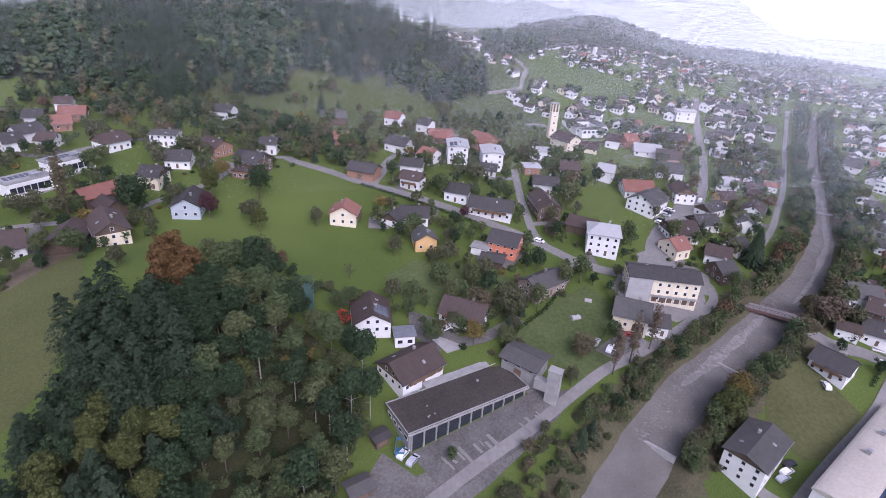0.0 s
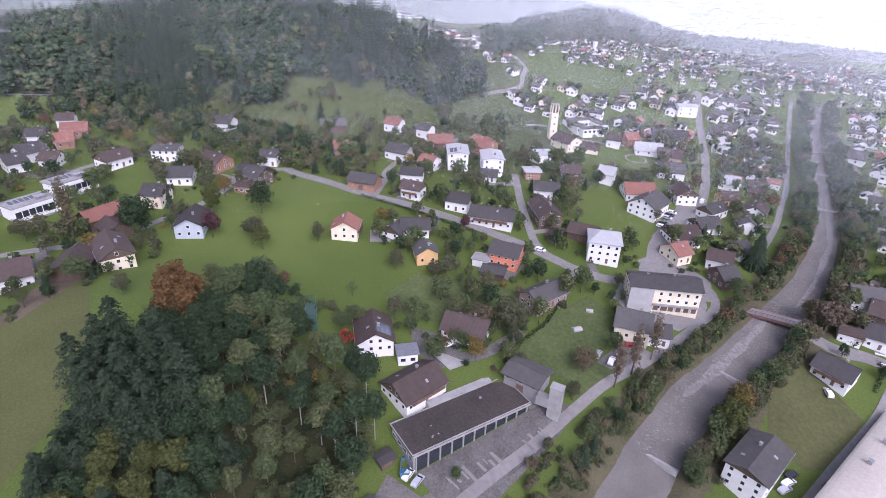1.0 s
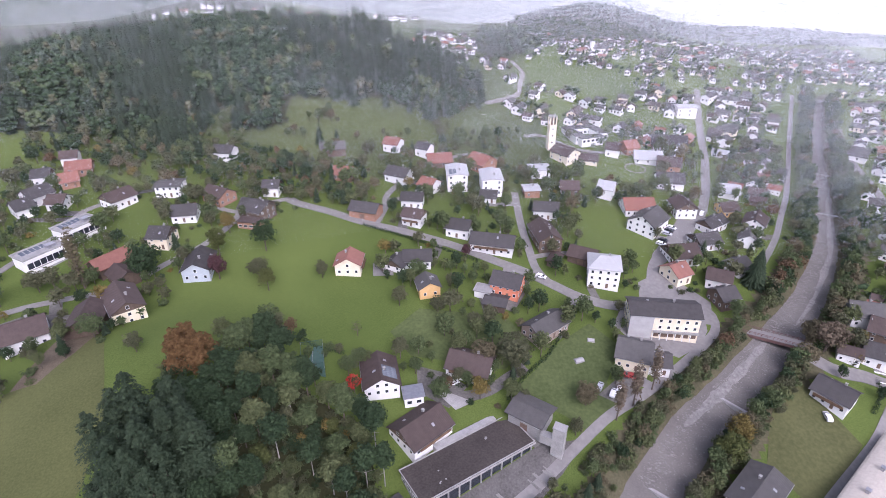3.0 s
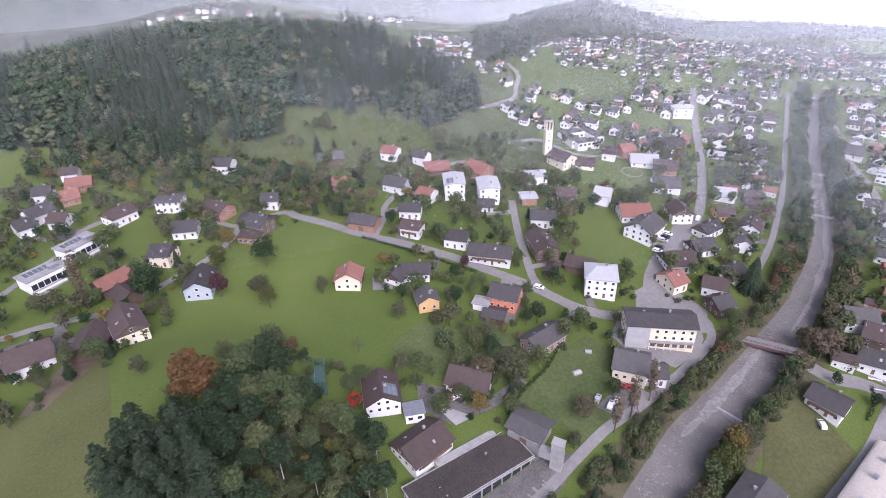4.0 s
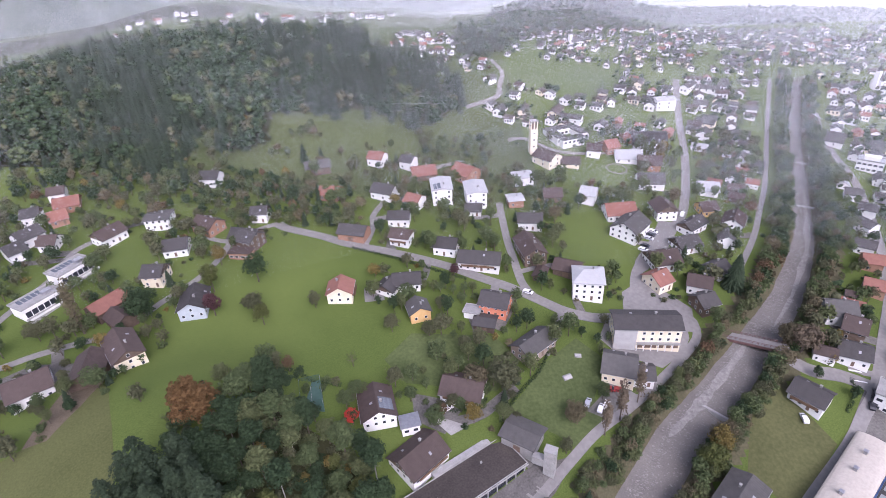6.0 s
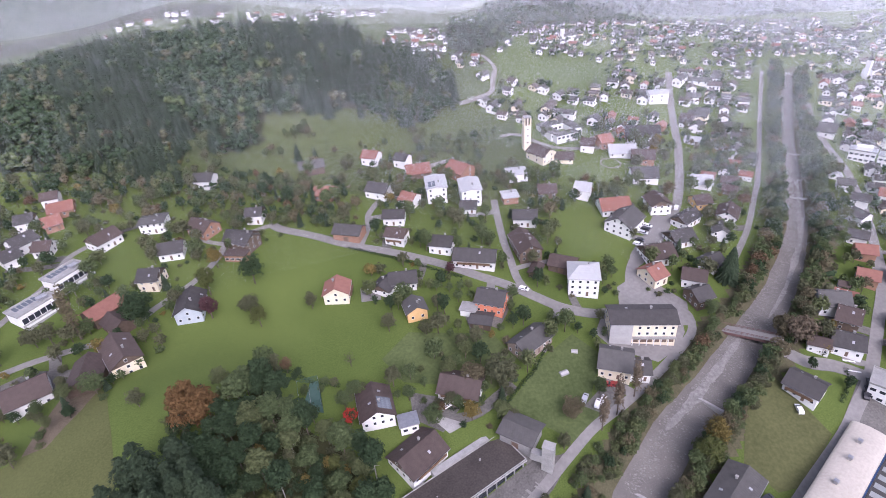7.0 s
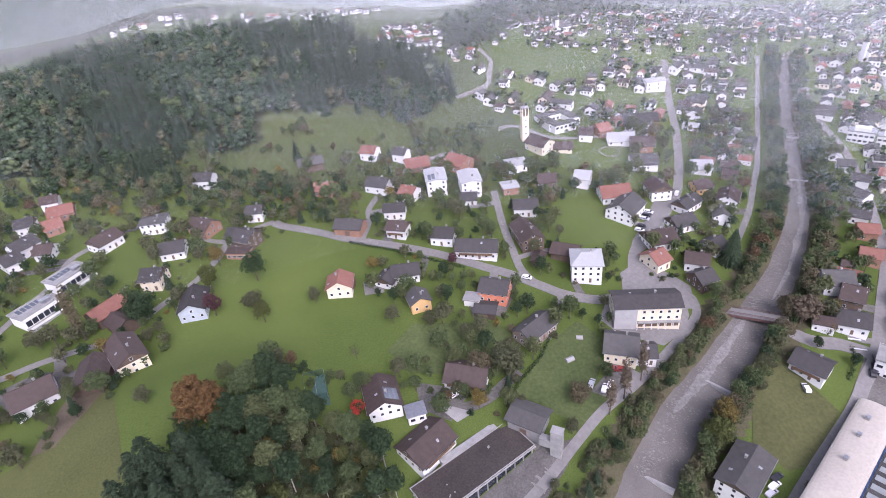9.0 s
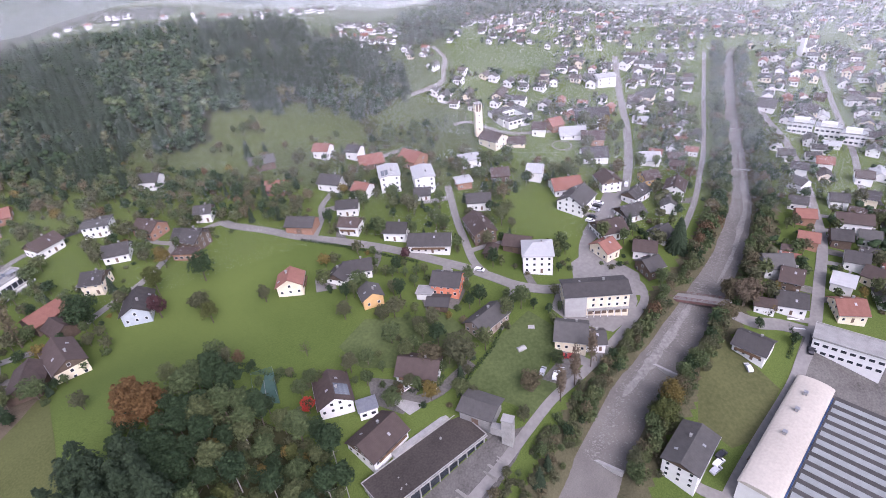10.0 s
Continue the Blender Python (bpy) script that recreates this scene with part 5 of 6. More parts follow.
FOOT = [(o.location.x, o.location.y, 8.0) for o in scene.objects if o.parent is None and o.get("category") in ("house", "barn", "apartment block", "depot", "factory", "office block", "church hall", "school", "annexe", "garage", "building", "tower")]
ROADPTS = []
for _, width, line in ROADS:
    for (ax, ay), (b_x, b_y) in zip(line[:-1], line[1:]):
        n = max(1, int(math.hypot(b_x - ax, b_y - ay) / 4))
        ROADPTS += [(ax + (b_x - ax) * k / n, ay + (b_y - ay) * k / n, width / 2) for k in range(n)]
FOOTA, ROADA = np.array(FOOT), np.array(ROADPTS)
MEADOWS = [
    [(-105, 186), (-98, 205), (-88, 222), (-66, 238), (-18, 214), (-30, 200), (-26, 186), (4, 168), (-12, 150), (-30, 146), (-54, 156), (-80, 132), (-90, 112), (-106, 100), (-125, 118), (-104, 140), (-100, 165)],
    [(36, 330), (36, 296), (108, 276), (128, 312), (104, 322)], [(58, 214), (80, 201), (92, 222), (86, 254), (68, 250)],
    [(92, 360), (160, 350), (168, 366), (104, 374)], [(-110, 292), (-40, 290), (0, 330), (-30, 346), (-86, 348), (-120, 328)],
    [(-170, 176), (-190, 200), (-200, 170), (-190, 150)], [(97, 118), (118, 131), (131, 124), (113, 106)], [(0, 330), (36, 330), (40, 380), (24, 400)],
    [(60, 400), (120, 392), (150, 420), (80, 440)], [(-150, 240), (-165, 215), (-150, 220), (-140, 232)],
    [(34, 152), (46, 162), (53, 169), (63, 158), (56, 143), (56, 131), (46, 123), (38, 130), (22, 138), (30, 146)], [(66, 157), (92, 153), (96, 163), (66, 166)], [(84, 198), (94, 204), (111, 220), (124, 241), (110, 245), (99, 228), (88, 214)], [(-150, 168), (-138, 182), (-146, 196), (-164, 184), (-172, 160)], [(-148, 214), (-128, 200), (-122, 222), (-140, 240)]]


def clear(x, y, gap=2.0, road=1.2):
    if (np.hypot(FOOTA[:, 0] - x, FOOTA[:, 1] - y) < FOOTA[:, 2] + gap).any():
        return False
    if (np.hypot(ROADA[:, 0] - x, ROADA[:, 1] - y) < ROADA[:, 2] + road).any():
        return False
    return not any(inside(x, y, r) for r in MEADOWS) and not inside(x, y, WOOD_RING)


# ---- river bank growth ----
rnd = random.Random(8)
for side in (-1, 1):
    s = 0.0
    for i in range(4, 16):
        a, b = Vector(RIVER[i]), Vector(RIVER[i + 1])
        q = (b - a).normalized()
        n = int((b - a).length / 4.4)
        for k in range(n):
            p = a.lerp(b, (k + rnd.random()) / n) + Vector((-q.y, q.x)) * -side * rnd.uniform(8.4, 11.5 if i < 9 else 13.5)
            if (np.hypot(ROADA[:, 0] - p.x, ROADA[:, 1] - p.y) < ROADA[:, 2] + 1.0).any() or math.hypot(p.x - 121, p.y - 165) < 9:
                continue
            if (np.hypot(FOOTA[:, 0] - p.x, FOOTA[:, 1] - p.y) < 8).any():
                continue
            c = rnd.random()
            leaf = LEAF_DARK if c < (.15 if i < 11 else .4) else LEAF if c < (.5 if i < 11 else .85) else LEAF_DULL if c < .8 else LEAF_TWIG if c < .97 else LEAF_RUST
            plant = tree if p.y < 128 else grove.add
            if side < 0 and i < 9:
                plant(SMALL if rnd.random() < .8 else BROAD, rnd.randrange(4), leaf, p.x, p.y, rnd.uniform(.8, 1.25) if rnd.random() < .8 else .6, "bushy green tree on the river bank", group="river bank trees")
            else:
                plant(BROAD, rnd.randrange(4), leaf, p.x, p.y, rnd.uniform(.5, .85), "leafy green tree on the river bank", group="river bank trees")

for side in (-1, 1):
    for i in range(4, 16):
        a, b = Vector(RIVER[i]), Vector(RIVER[i + 1])
        q = (b - a).normalized()
        n = int((b - a).length / (1.3 if i < 9 else 1.2))
        for k in range(n):
            half = float(river_half(a.y))
            p = a.lerp(b, (k + rnd.random()) / n) + Vector((-q.y, q.x)) * -side * (half + (rnd.uniform(.2, 4.6) if i < 9 else rnd.uniform(.4, 7)))
            if (np.hypot(ROADA[:, 0] - p.x, ROADA[:, 1] - p.y) < ROADA[:, 2] + .8).any() or math.hypot(p.x - 121, p.y - 165) < 10:
                continue
            if (np.hypot(FOOTA[:, 0] - p.x, FOOTA[:, 1] - p.y) < 7).any() or inside(p.x, p.y, MEADOWS[6]):
                continue
            c, s = rnd.random(), rnd.random()
            leaf = LEAF_DARK if c < (.08 if i < 11 else .4) else LEAF if c < (.4 if i < 11 else .85) else LEAF_OLIVE if c < .68 else LEAF_DULL if c < .9 else LEAF_TWIG if c < .985 else LEAF_RUST
            if s < .45:
                grove.add(BUSH, 0, leaf, p.x, p.y, rnd.uniform(.9, 1.7))
            elif s < .85:
                grove.add(SMALL, rnd.randrange(2), leaf, p.x, p.y, rnd.uniform(.8, 1.5))
            else:
                grove.add(BROAD, rnd.randrange(4), leaf, p.x, p.y, rnd.uniform(.5, .8))

# dense thickets between river and roads
for ring, box in (([(24, 102), (45, 120.5), (56, 129.5), (68, 137), (80, 145.5), (95, 157), (103, 166), (101, 157), (89, 145.5), (70, 129), (57, 118), (42, 99), (28, 84), (14, 84)], (14, 84, 104, 167)),
                  ([(70, 104), (88, 125), (106, 143), (119, 155), (127, 152), (114, 139), (103, 130), (93, 119), (84, 108), (76, 98)], (69, 98, 128, 156))):
    for gx_ in np.arange(box[0], box[2], 2.0):
        for gy_ in np.arange(box[1], box[3], 2.0):
            x, y = gx_ + rnd.uniform(-.9, .9), gy_ + rnd.uniform(-.9, .9)
            if not inside(x, y, ring) or float(river_distance(x, y)) < float(river_half(y)) + .9 or rnd.random() < .5:
                continue
            if (np.hypot(FOOTA[:, 0] - x, FOOTA[:, 1] - y) < 7).any() or (np.hypot(ROADA[:, 0] - x, ROADA[:, 1] - y) < ROADA[:, 2] + .7).any():
                continue
            c, s = rnd.random(), rnd.random()
            leaf = LEAF_DULL if c < .36 else LEAF if c < .56 else LEAF_DARK if c < .66 else LEAF_OLIVE if c < .87 else LEAF_TWIG if c < .99 else LEAF_RUST
            if s < .62:
                grove.add(BUSH, 0, leaf, x, y, rnd.uniform(.7, 1.3))
            elif s < .92:
                grove.add(SMALL, rnd.randrange(2), leaf, x, y, rnd.uniform(.6, 1.15))
            else:
                grove.add(BROAD, rnd.randrange(4), leaf, x, y, rnd.uniform(.4, .65))

# ---- driveways from the houses to the roads ----
for k, (x, y, _) in enumerate(FOOT):
    if y > 262 or k % 3 == 2 or float(river_distance(x, y)) < 18:
        continue
    q = int(np.argmin(np.hypot(ROADA[:, 0] - x, ROADA[:, 1] - y)))
    d = math.hypot(ROADA[q][0] - x, ROADA[q][1] - y)
    if 9 < d < 30:
        ex, ey = (ROADA[q][0] - x) / d, (ROADA[q][1] - y) / d
        strip("driveway", [(x + ey * 5, y - ex * 5), (x + ey * 4.5 + ex * d * .5, y - ex * 4.5 + ey * d * .5), (ROADA[q][0] + ey * 2, ROADA[q][1] - ex * 2)], 2.6 + k % 4 * .5, YARD if k % 2 else ASPHALT, "paved drive between house and road", "drive", lift=.19)

# ---- garden trees and shrubs among the houses ----
rnd = random.Random(21)
count = 0
planted = []
for _ in range(26000):
    x, y = rnd.uniform(-215, 235), rnd.uniform(118, 335)
    if count > 1350:
        break
    if x > 60 + (y - 108) * .95 - 17 and x < 60 + (y - 108) * .95 + 17 and y < 230:
        continue
    if float(river_distance(x, y)) < 13 or not clear(x, y, -1.0, 2.3) or any(math.hypot(x - a, y - b) < 2.5 for a, b in planted):
        continue
    if -60 < x < 130 and y < 132 or x > 90 and y < 150:
        continue
    planted.append((x, y))
    count += 1
    c, kind = rnd.random(), rnd.random()
    leaf = LEAF_DARK if c < .16 else LEAF if c < .5 else LEAF_DULL if c < .8 else LEAF_OLIVE if c < .9 else LEAF_TWIG if c < .96 else LEAF_GOLD if c < .985 else LEAF_RUST
    dense = x < -40 and y > 235
    plant = tree if y < 146 else grove.add
    if kind < .05:
        plant(SPRUCE, 2, NEEDLE, x, y, rnd.uniform(.4, .8), "dark conifer in a garden", group="garden trees")
    elif kind < (.7 if dense else .42):
        plant(BROAD, rnd.randrange(4), leaf, x, y, rnd.uniform(.5, .95), "leafy green tree in a house garden", group="garden trees")
    elif kind < .7:
        plant(SMALL, rnd.randrange(2), leaf, x, y, rnd.uniform(.8, 1.3), "small leafy tree in a garden", group="garden trees")
    else:
        plant(BUSH, 0, leaf, x, y, rnd.uniform(.7, 1.3), "low green shrub beside the houses", "shrub", "bush", "garden shrubs")

grove.done("garden_trees", "many leafy trees and shrubs in the gardens and along the river")

# ---- wooded hill: one dense wood ----
rng = np.random.default_rng(17)
ICO = bmesh.new()
bmesh.ops.create_icosphere(ICO, subdivisions=1, radius=1.0)
ICO_V, ICO_F = np.array([v.co[:] for v in ICO.verts]), np.array([[v.index for v in f.verts] for f in ICO.faces])
ICO.free()


def clumped_crown(rng, clumps, rx, rz, zc, size, tufts=12):
    """A crown of uneven leaf clumps with ragged blades between them, for trees far off."""
    V, F, k = [], [], 0
    for i in range(clumps):
        d = rng.normal(size=3)
        d /= np.linalg.norm(d)
        c = d * (rx, rx, rz) * (.45 + .5 * rng.random()) + (0, 0, zc)
        w = ICO_V * (size * (.65 + .7 * rng.random())) * (1, 1, .75) * (.75 + .5 * rng.random((len(ICO_V), 1))) + c
        V.append(w)
        F.append(ICO_F + k)
        k += len(w)
    v, f = frond_cloud(rng, tufts, 3, rx * 1.08, rz * 1.08, zc, .5, .8)
    f3 = np.concatenate([f[:, :3], f[:, [0, 2, 3]]]) + k
    return np.concatenate(V + [v]), np.concatenate(F + [f3])


wood_broad = [clumped_crown(rng, 13, 2.9, 4.2, 7.0, 1.4) for _ in range(6)]
wood_fir = [spruce_cloud(rng, h, 3.7, 17, 10, .05) for h in (17, 15, 19)]
far_broad = [clumped_crown(rng, 4, 2.2, 3.2, 7.0, 2.4, 4) for _ in range(4)]
far_fir = [spruce_cloud(rng, h, 3.9, 8, 6, .05) for h in (17, 15, 19)]


def wood(name, ring, spacing, label, mix, box, seed, size=(0.8, 1.25), broad=wood_broad, fir=wood_fir):
    r = np.random.default_rng(seed)
    V, F, I, k = [], [], [], 0
    xs = np.arange(box[0], box[2], spacing)
    for x0 in xs:
        for y0 in np.arange(box[1], box[3], spacing):
            x, y = x0 + r.uniform(-.5, .5) * spacing, y0 + r.uniform(-.5, .5) * spacing
            if not inside(x, y, ring):
                continue
            con = r.random() < mix(x, y)
            v, f = fir[r.integers(len(fir))] if con else broad[r.integers(len(broad))]
            t, s = r.uniform(0, 6.28), r.uniform(*size)
            c, d = math.cos(t) * s, math.sin(t) * s
            w = np.stack([v[:, 0] * c - v[:, 1] * d + x, v[:, 0] * d + v[:, 1] * c + y, v[:, 2] * s * r.uniform(.85, 1.15) + gz(x, y) - .4], 1)
            V.append(w)
            p = r.random()
            F.append((np.asarray(f) + k, 3 if con else 0 if p < .72 else 1 if p < .86 else 2))
            k += len(w)
    return thing(name, Matrix(), label, "wood", kind="stuff", data=quick(name, np.concatenate(V), F, [LEAF_DARK, LEAF, LEAF_DULL, NEEDLE]))


def hill_mix(x, y):
    """Share of conifers: dark stands on the crest, on the nose and in the cleft above the houses."""
    if x > -75 and y > 366 or -190 < x < -138 and y < 335:
        return .8
    return .45 + .35 * math.sin(x * .05 + y * .03)


wood("hillside_wood", HILL, 5.2, "dense mixed autumn wood covering the hill", hill_mix, (-400, 284, 30, 546), 4)
SPUR = [(-205, 292), (-150, 284), (-130, 268), (-128, 286), (-170, 300)]
wood("valley_edge_wood", SPUR, 6.5, "belt of trees at the foot of the hill", lambda x, y: .3, (-210, 262, -120, 304), 6, (.6, .9))
BELT = [(-130, 284), (-112, 296), (-88, 290), (-60, 281), (-50, 262), (-56, 250), (-78, 250), (-98, 262), (-121, 262)]
wood("lane_thicket", BELT, 5.2, "thicket of dull trees and scrub above the lane", lambda x, y: .05, (-132, 248, -48, 298), 12, (.35, .65))
wood("far_hill_wood", CREST, 4.0, "dark wood over the misty hill beyond the town", lambda x, y: .4, (50, 496, 432, 592), 15, (.34, .55), far_broad, far_fir)
BELT = [(-226, 282), (-184, 288), (-130, 284), (-116, 274), (-150, 274), (-185, 280), (-218, 272)]
wood("foothill_thicket", BELT, 5.2, "belt of trees between hill and houses", lambda x, y: .15, (-228, 270, -112, 292), 13, (.45, .8))
wood("far_slope_wood", FAR, 4.4, "dark wood on the far slope", lambda x, y: .6, (20, 436, 95, 532), 9, (.4, .7), far_broad, far_fir)

upper = Grove()
rnd = random.Random(77)
for x, y, n, spread in ((-76, 326, 5, 6), (-68, 330, 4, 4), (-51, 313, 2, 3), (-38, 316, 2, 3), (-61, 300, 3, 4), (-96, 280, 8, 10), (-96, 256, 8, 10), (-64, 250, 6, 7), (-62, 270, 8, 9), (-24, 318, 3, 5), (-84, 312, 4, 6), (-40, 296, 4, 7)):
    for _ in range(n):
        upper.add(BROAD if rnd.random() < .7 else SMALL, rnd.randrange(4), (LEAF_DULL, LEAF, LEAF_OLIVE, LEAF_TWIG)[rnd.randrange(4)], x + rnd.gauss(0, spread * .6), y + rnd.gauss(0, spread * .5), rnd.uniform(.5, .9))
upper.done("meadow_trees", "loose clumps of dull trees on the upper meadow")

# ---- the town along the valley ----
rnd = random.Random(40)


def row_house(i):
    """Plain house of the far town; the first of each kind is built, the others share its meshes."""
    walls, roof, L, W, H, label = TOWN[i]
    return house(0, 0, 0, L, W, H, walls, roof, label, simple=True, chimney=i % 2 == 0, group="houses of the town", storey=2.6)


TOWN = [
    ("white", "slate", 9.5, 8.0, 6.4, "white town house with dark grey gable roof"), ("white", "brown", 9.0, 7.6, 6.6, "white town house with brown tiled gable roof"),
    ("white", "red", 9.0, 8.0, 6.4, "white town house with red tiled gable roof"), ("cream", "brown", 10, 8.0, 6.2, "cream town house with brown gable roof"),
    ("white", "grey", 11, 8.5, 7.2, "white town house with weathered grey roof"), ("timber", "brown", 10, 8.5, 6.5, "dark timber town house with brown roof"),
    ("white", "pale", 13, 9.0, 5.6, "white flat-pitched building with pale roof"), ("brick", "red", 10, 8.0, 6.0, "brick-red town house with red roof"),
    ("cream", "slate", 14, 9.0, 8.0, "cream apartment house with dark grey roof")]
made = {}
sites = []
ux, uy = math.cos(radians(60)), math.sin(radians(60))
for a in range(-5, 52):
    for b in range(-33, 33):
        s, q = a * 10.6 + rnd.uniform(-3, 3), b * 10.4 + rnd.uniform(-3, 3)
        x, y = 130 + ux * s - uy * q, 215 + uy * s + ux * q
        if y < 150 or y > 404 or x < 10 or x > 470 or x - 190 > (y - 120) * 1.5:
            continue
        if float(river_distance(x, y)) < 20 or not clear(x, y, 1.0, 4.2) or inside(x, y, HILL) or inside(x, y, FAR):
            continue
        if y < 262 and x < 130 or x < 40 and y < 400 or x < 118 and y < 345:
            continue
        if rnd.random() < .20:
            continue
        sites.append((x, y))
for a in range(0, 62):
    for b in range(0, 17):
        x, y = 12 + a * 6.9 + b % 2 * 3.2 + rnd.uniform(-2.2, 2.2), 405 + b * 6.0 + rnd.uniform(-2, 2)
        if inside(x, y, FAR) or inside(x, y, HILL) or inside(x, y, CREST) or float(river_distance(x, y)) < 13 or not clear(x, y, 1.0, 3.0):
            continue
        if rnd.random() < .4 + .5 * (noise.noise((x * .022, y * .03, 4)) > .18) or x < 60 and rnd.random() < .5:
            continue
        sites.append((x, y))
sites.sort(key=lambda s: s[1])
FARV, FARF, FARI = [], [], []
FAR_MATS = [WALLS["white"], WALLS["cream"], ROOFS["slate"], ROOFS["brown"], ROOFS["red"], ROOFS["grey"], GLASS]


def far_house(x, y, turn, length, width, height, wall, roof):
    """A house of the far town, joined with its like: walls, overhanging roof and window recesses."""
    s, tags = Solid(), []
    a, b, e = length / 2, width / 2, height - width * .29
    s.prism([(-a, -b, -2), (-a, b, -2), (-a, b, e), (-a, 0, height - .05), (-a, -b, e)], (length, 0, 0))
    tags += [wall] * 7
    lo = e - .6 * .58
    s.prism([(-a - .6, -b - .6, lo), (-a - .6, 0, height), (-a - .6, b + .6, lo), (-a - .6, b + .6, lo + .25), (-a - .6, 0, height + .25), (-a - .6, -b - .6, lo + .25)], (length + 1.2, 0, 0))
    tags += [roof] * 8
    for z in (.8, 2.9)[:1 + (e > 4.2)]:
        for u in (-a * .6, 0, a * .6):
            s.box(u - .5, -b - .06, z, u + .5, b + .06, z + 1.2)
            tags += [6] * 6
        for u in (-b * .45, b * .45):
            s.box(-a - .06, u - .5, z, a + .06, u + .5, z + 1.2)
            tags += [6] * 6
    m, k = pose(x, y, gz(x, y), 0, 0, turn), len(FARV)
    FARV.extend([tuple(m @ Vector(v)) for v in s.v])
    FARF.extend([tuple(k + q for q in f) for f in s.f])
    FARI.extend(tags)


for _ in range(34):
    x, y = rnd.uniform(-300, -20), rnd.uniform(572, 625)
    far_house(x, y, rnd.uniform(0, 180), rnd.uniform(4, 7), rnd.uniform(3.6, 4.6), rnd.uniform(3.4, 4.6), 0, rnd.choice((2, 3, 4, 5)))
for x, y in [(rnd.uniform(-26, 26), rnd.uniform(440, 505)) for _ in range(26)]:
    far_house(x, y, rnd.uniform(0, 180), rnd.uniform(4.5, 6.5), rnd.uniform(3.6, 4.6), rnd.uniform(3.6, 4.6), 0, rnd.choice((2, 3, 4, 5)))
for rank, (x, y) in enumerate(sites):
    if rank >= 230:
        far_house(x, y, rnd.choice((60, 150, 52, 68, 144)) + rnd.uniform(-8, 8), (k := rnd.uniform(.72, .95) * (1 if y < 404 else .68)) * rnd.uniform(7, 9.5) * (1 if rnd.random() < .94 else 2.1), k * rnd.uniform(6, 7.4), k * rnd.uniform(5.2, 6.6), rnd.choice((0, 0, 0, 0, 1)), rnd.choice((2, 2, 2, 3, 3, 3, 5, 5, 4)))
        continue
    i = rnd.choices(range(9), (20, 14, 10, 7, 9, 7, 5, 5, 4))[0]
    turn = rnd.choice((60, 150, 52, 68, 144)) + rnd.uniform(-5, 5)
    m = pose(x, y, gz(x, y), 0, 0, turn) @ Matrix.Diagonal((k := rnd.uniform(.76, .98), k, k, 1))
    if i not in made:
        made[i] = row_house(i)
        made[i].matrix_basis = m
    else:
        copy_thing(made[i], m)
thing("far_town_houses", Matrix(), "hundreds of small white gabled houses of the far town", "houses", kind="stuff", data=mesh("far_town_houses", FARV, FARF, FAR_MATS, FARI))
# the town's trees
r = np.random.default_rng(31)
V, F, I, k = [], [], [], 0
for x, y in sites:
    for _ in range(4 if y < 404 else 6):
        t, d = r.uniform(0, 6.28), r.uniform(4.2, 7)
        px_, py_ = x + d * math.cos(t), y + d * math.sin(t)
        if (np.hypot(ROADA[:, 0] - px_, ROADA[:, 1] - py_) < ROADA[:, 2] + 1.5).any():
            continue
        con = r.random() < .15
        v, f = far_fir[r.integers(3)] if con else far_broad[r.integers(4)]
        s = r.uniform(.25, .7) * (1 if y < 404 else .72)
        V.append(v * s + (px_, py_, gz(px_, py_) - .2))
        p = r.random()
        F.append((np.asarray(f) + k, 3 if con else 0 if p < .6 else 1 if p < .75 else 2 if p < .97 else 4))
        k += len(v)
thing("town_trees", Matrix(), "many small garden trees all over the far town", "trees", kind="stuff", data=quick("town_trees", np.concatenate(V), F, [LEAF_DARK, LEAF, LEAF_DULL, NEEDLE, LEAF_RUST]))


def church(x, y, rot, s, label):
    ob = thing("church", pose(x, y, gz(x, y), 0, 0, rot) @ Matrix.Scale(s, 4), label, "church")
    part("nave", Solid().prism([(-9, -4.5, -2), (-9, 4.5, -2), (-9, 4.5, 6), (-9, 0, 9.5), (-9, -4.5, 6)], (18, 0, 0)).done("nave", WALLS["white"]), ob)
    part("roof", Solid().prism([(-9.4, -5, 5.7), (-9.4, 0, 9.6), (-9.4, 5, 5.7), (-9.4, 5, 6), (-9.4, 0, 9.95), (-9.4, -5, 6)], (18.8, 0, 0)).done("roof", ROOFS["grey"]), ob)
    part("tower", Solid().box(-11.5, -2, -2, -7.5, 2, 15).done("tower", WALLS["white"]), ob)
    part("spire", Solid().tube((-9.5, 0, 15), (-9.5, 0, 20), 2.7, .15, 4).done("spire", ROOFS["slate"]), ob)
    for u in (-4, 0, 4):
        w = part("window", WINDOW, ob, pose(u, -4.5, 2) @ Matrix.Scale(1.6, 4))
        part("pane", PANE, w)
    return ob


church(121, 462, 20, .62, "distant white church with a square spired tower")
church(-160, 595, 70, .62, "small white hilltop church with a spired tower")
church(334, 405, 30, .8, "white church with tower beyond the river")


# ---- cars ----
CAR = {}


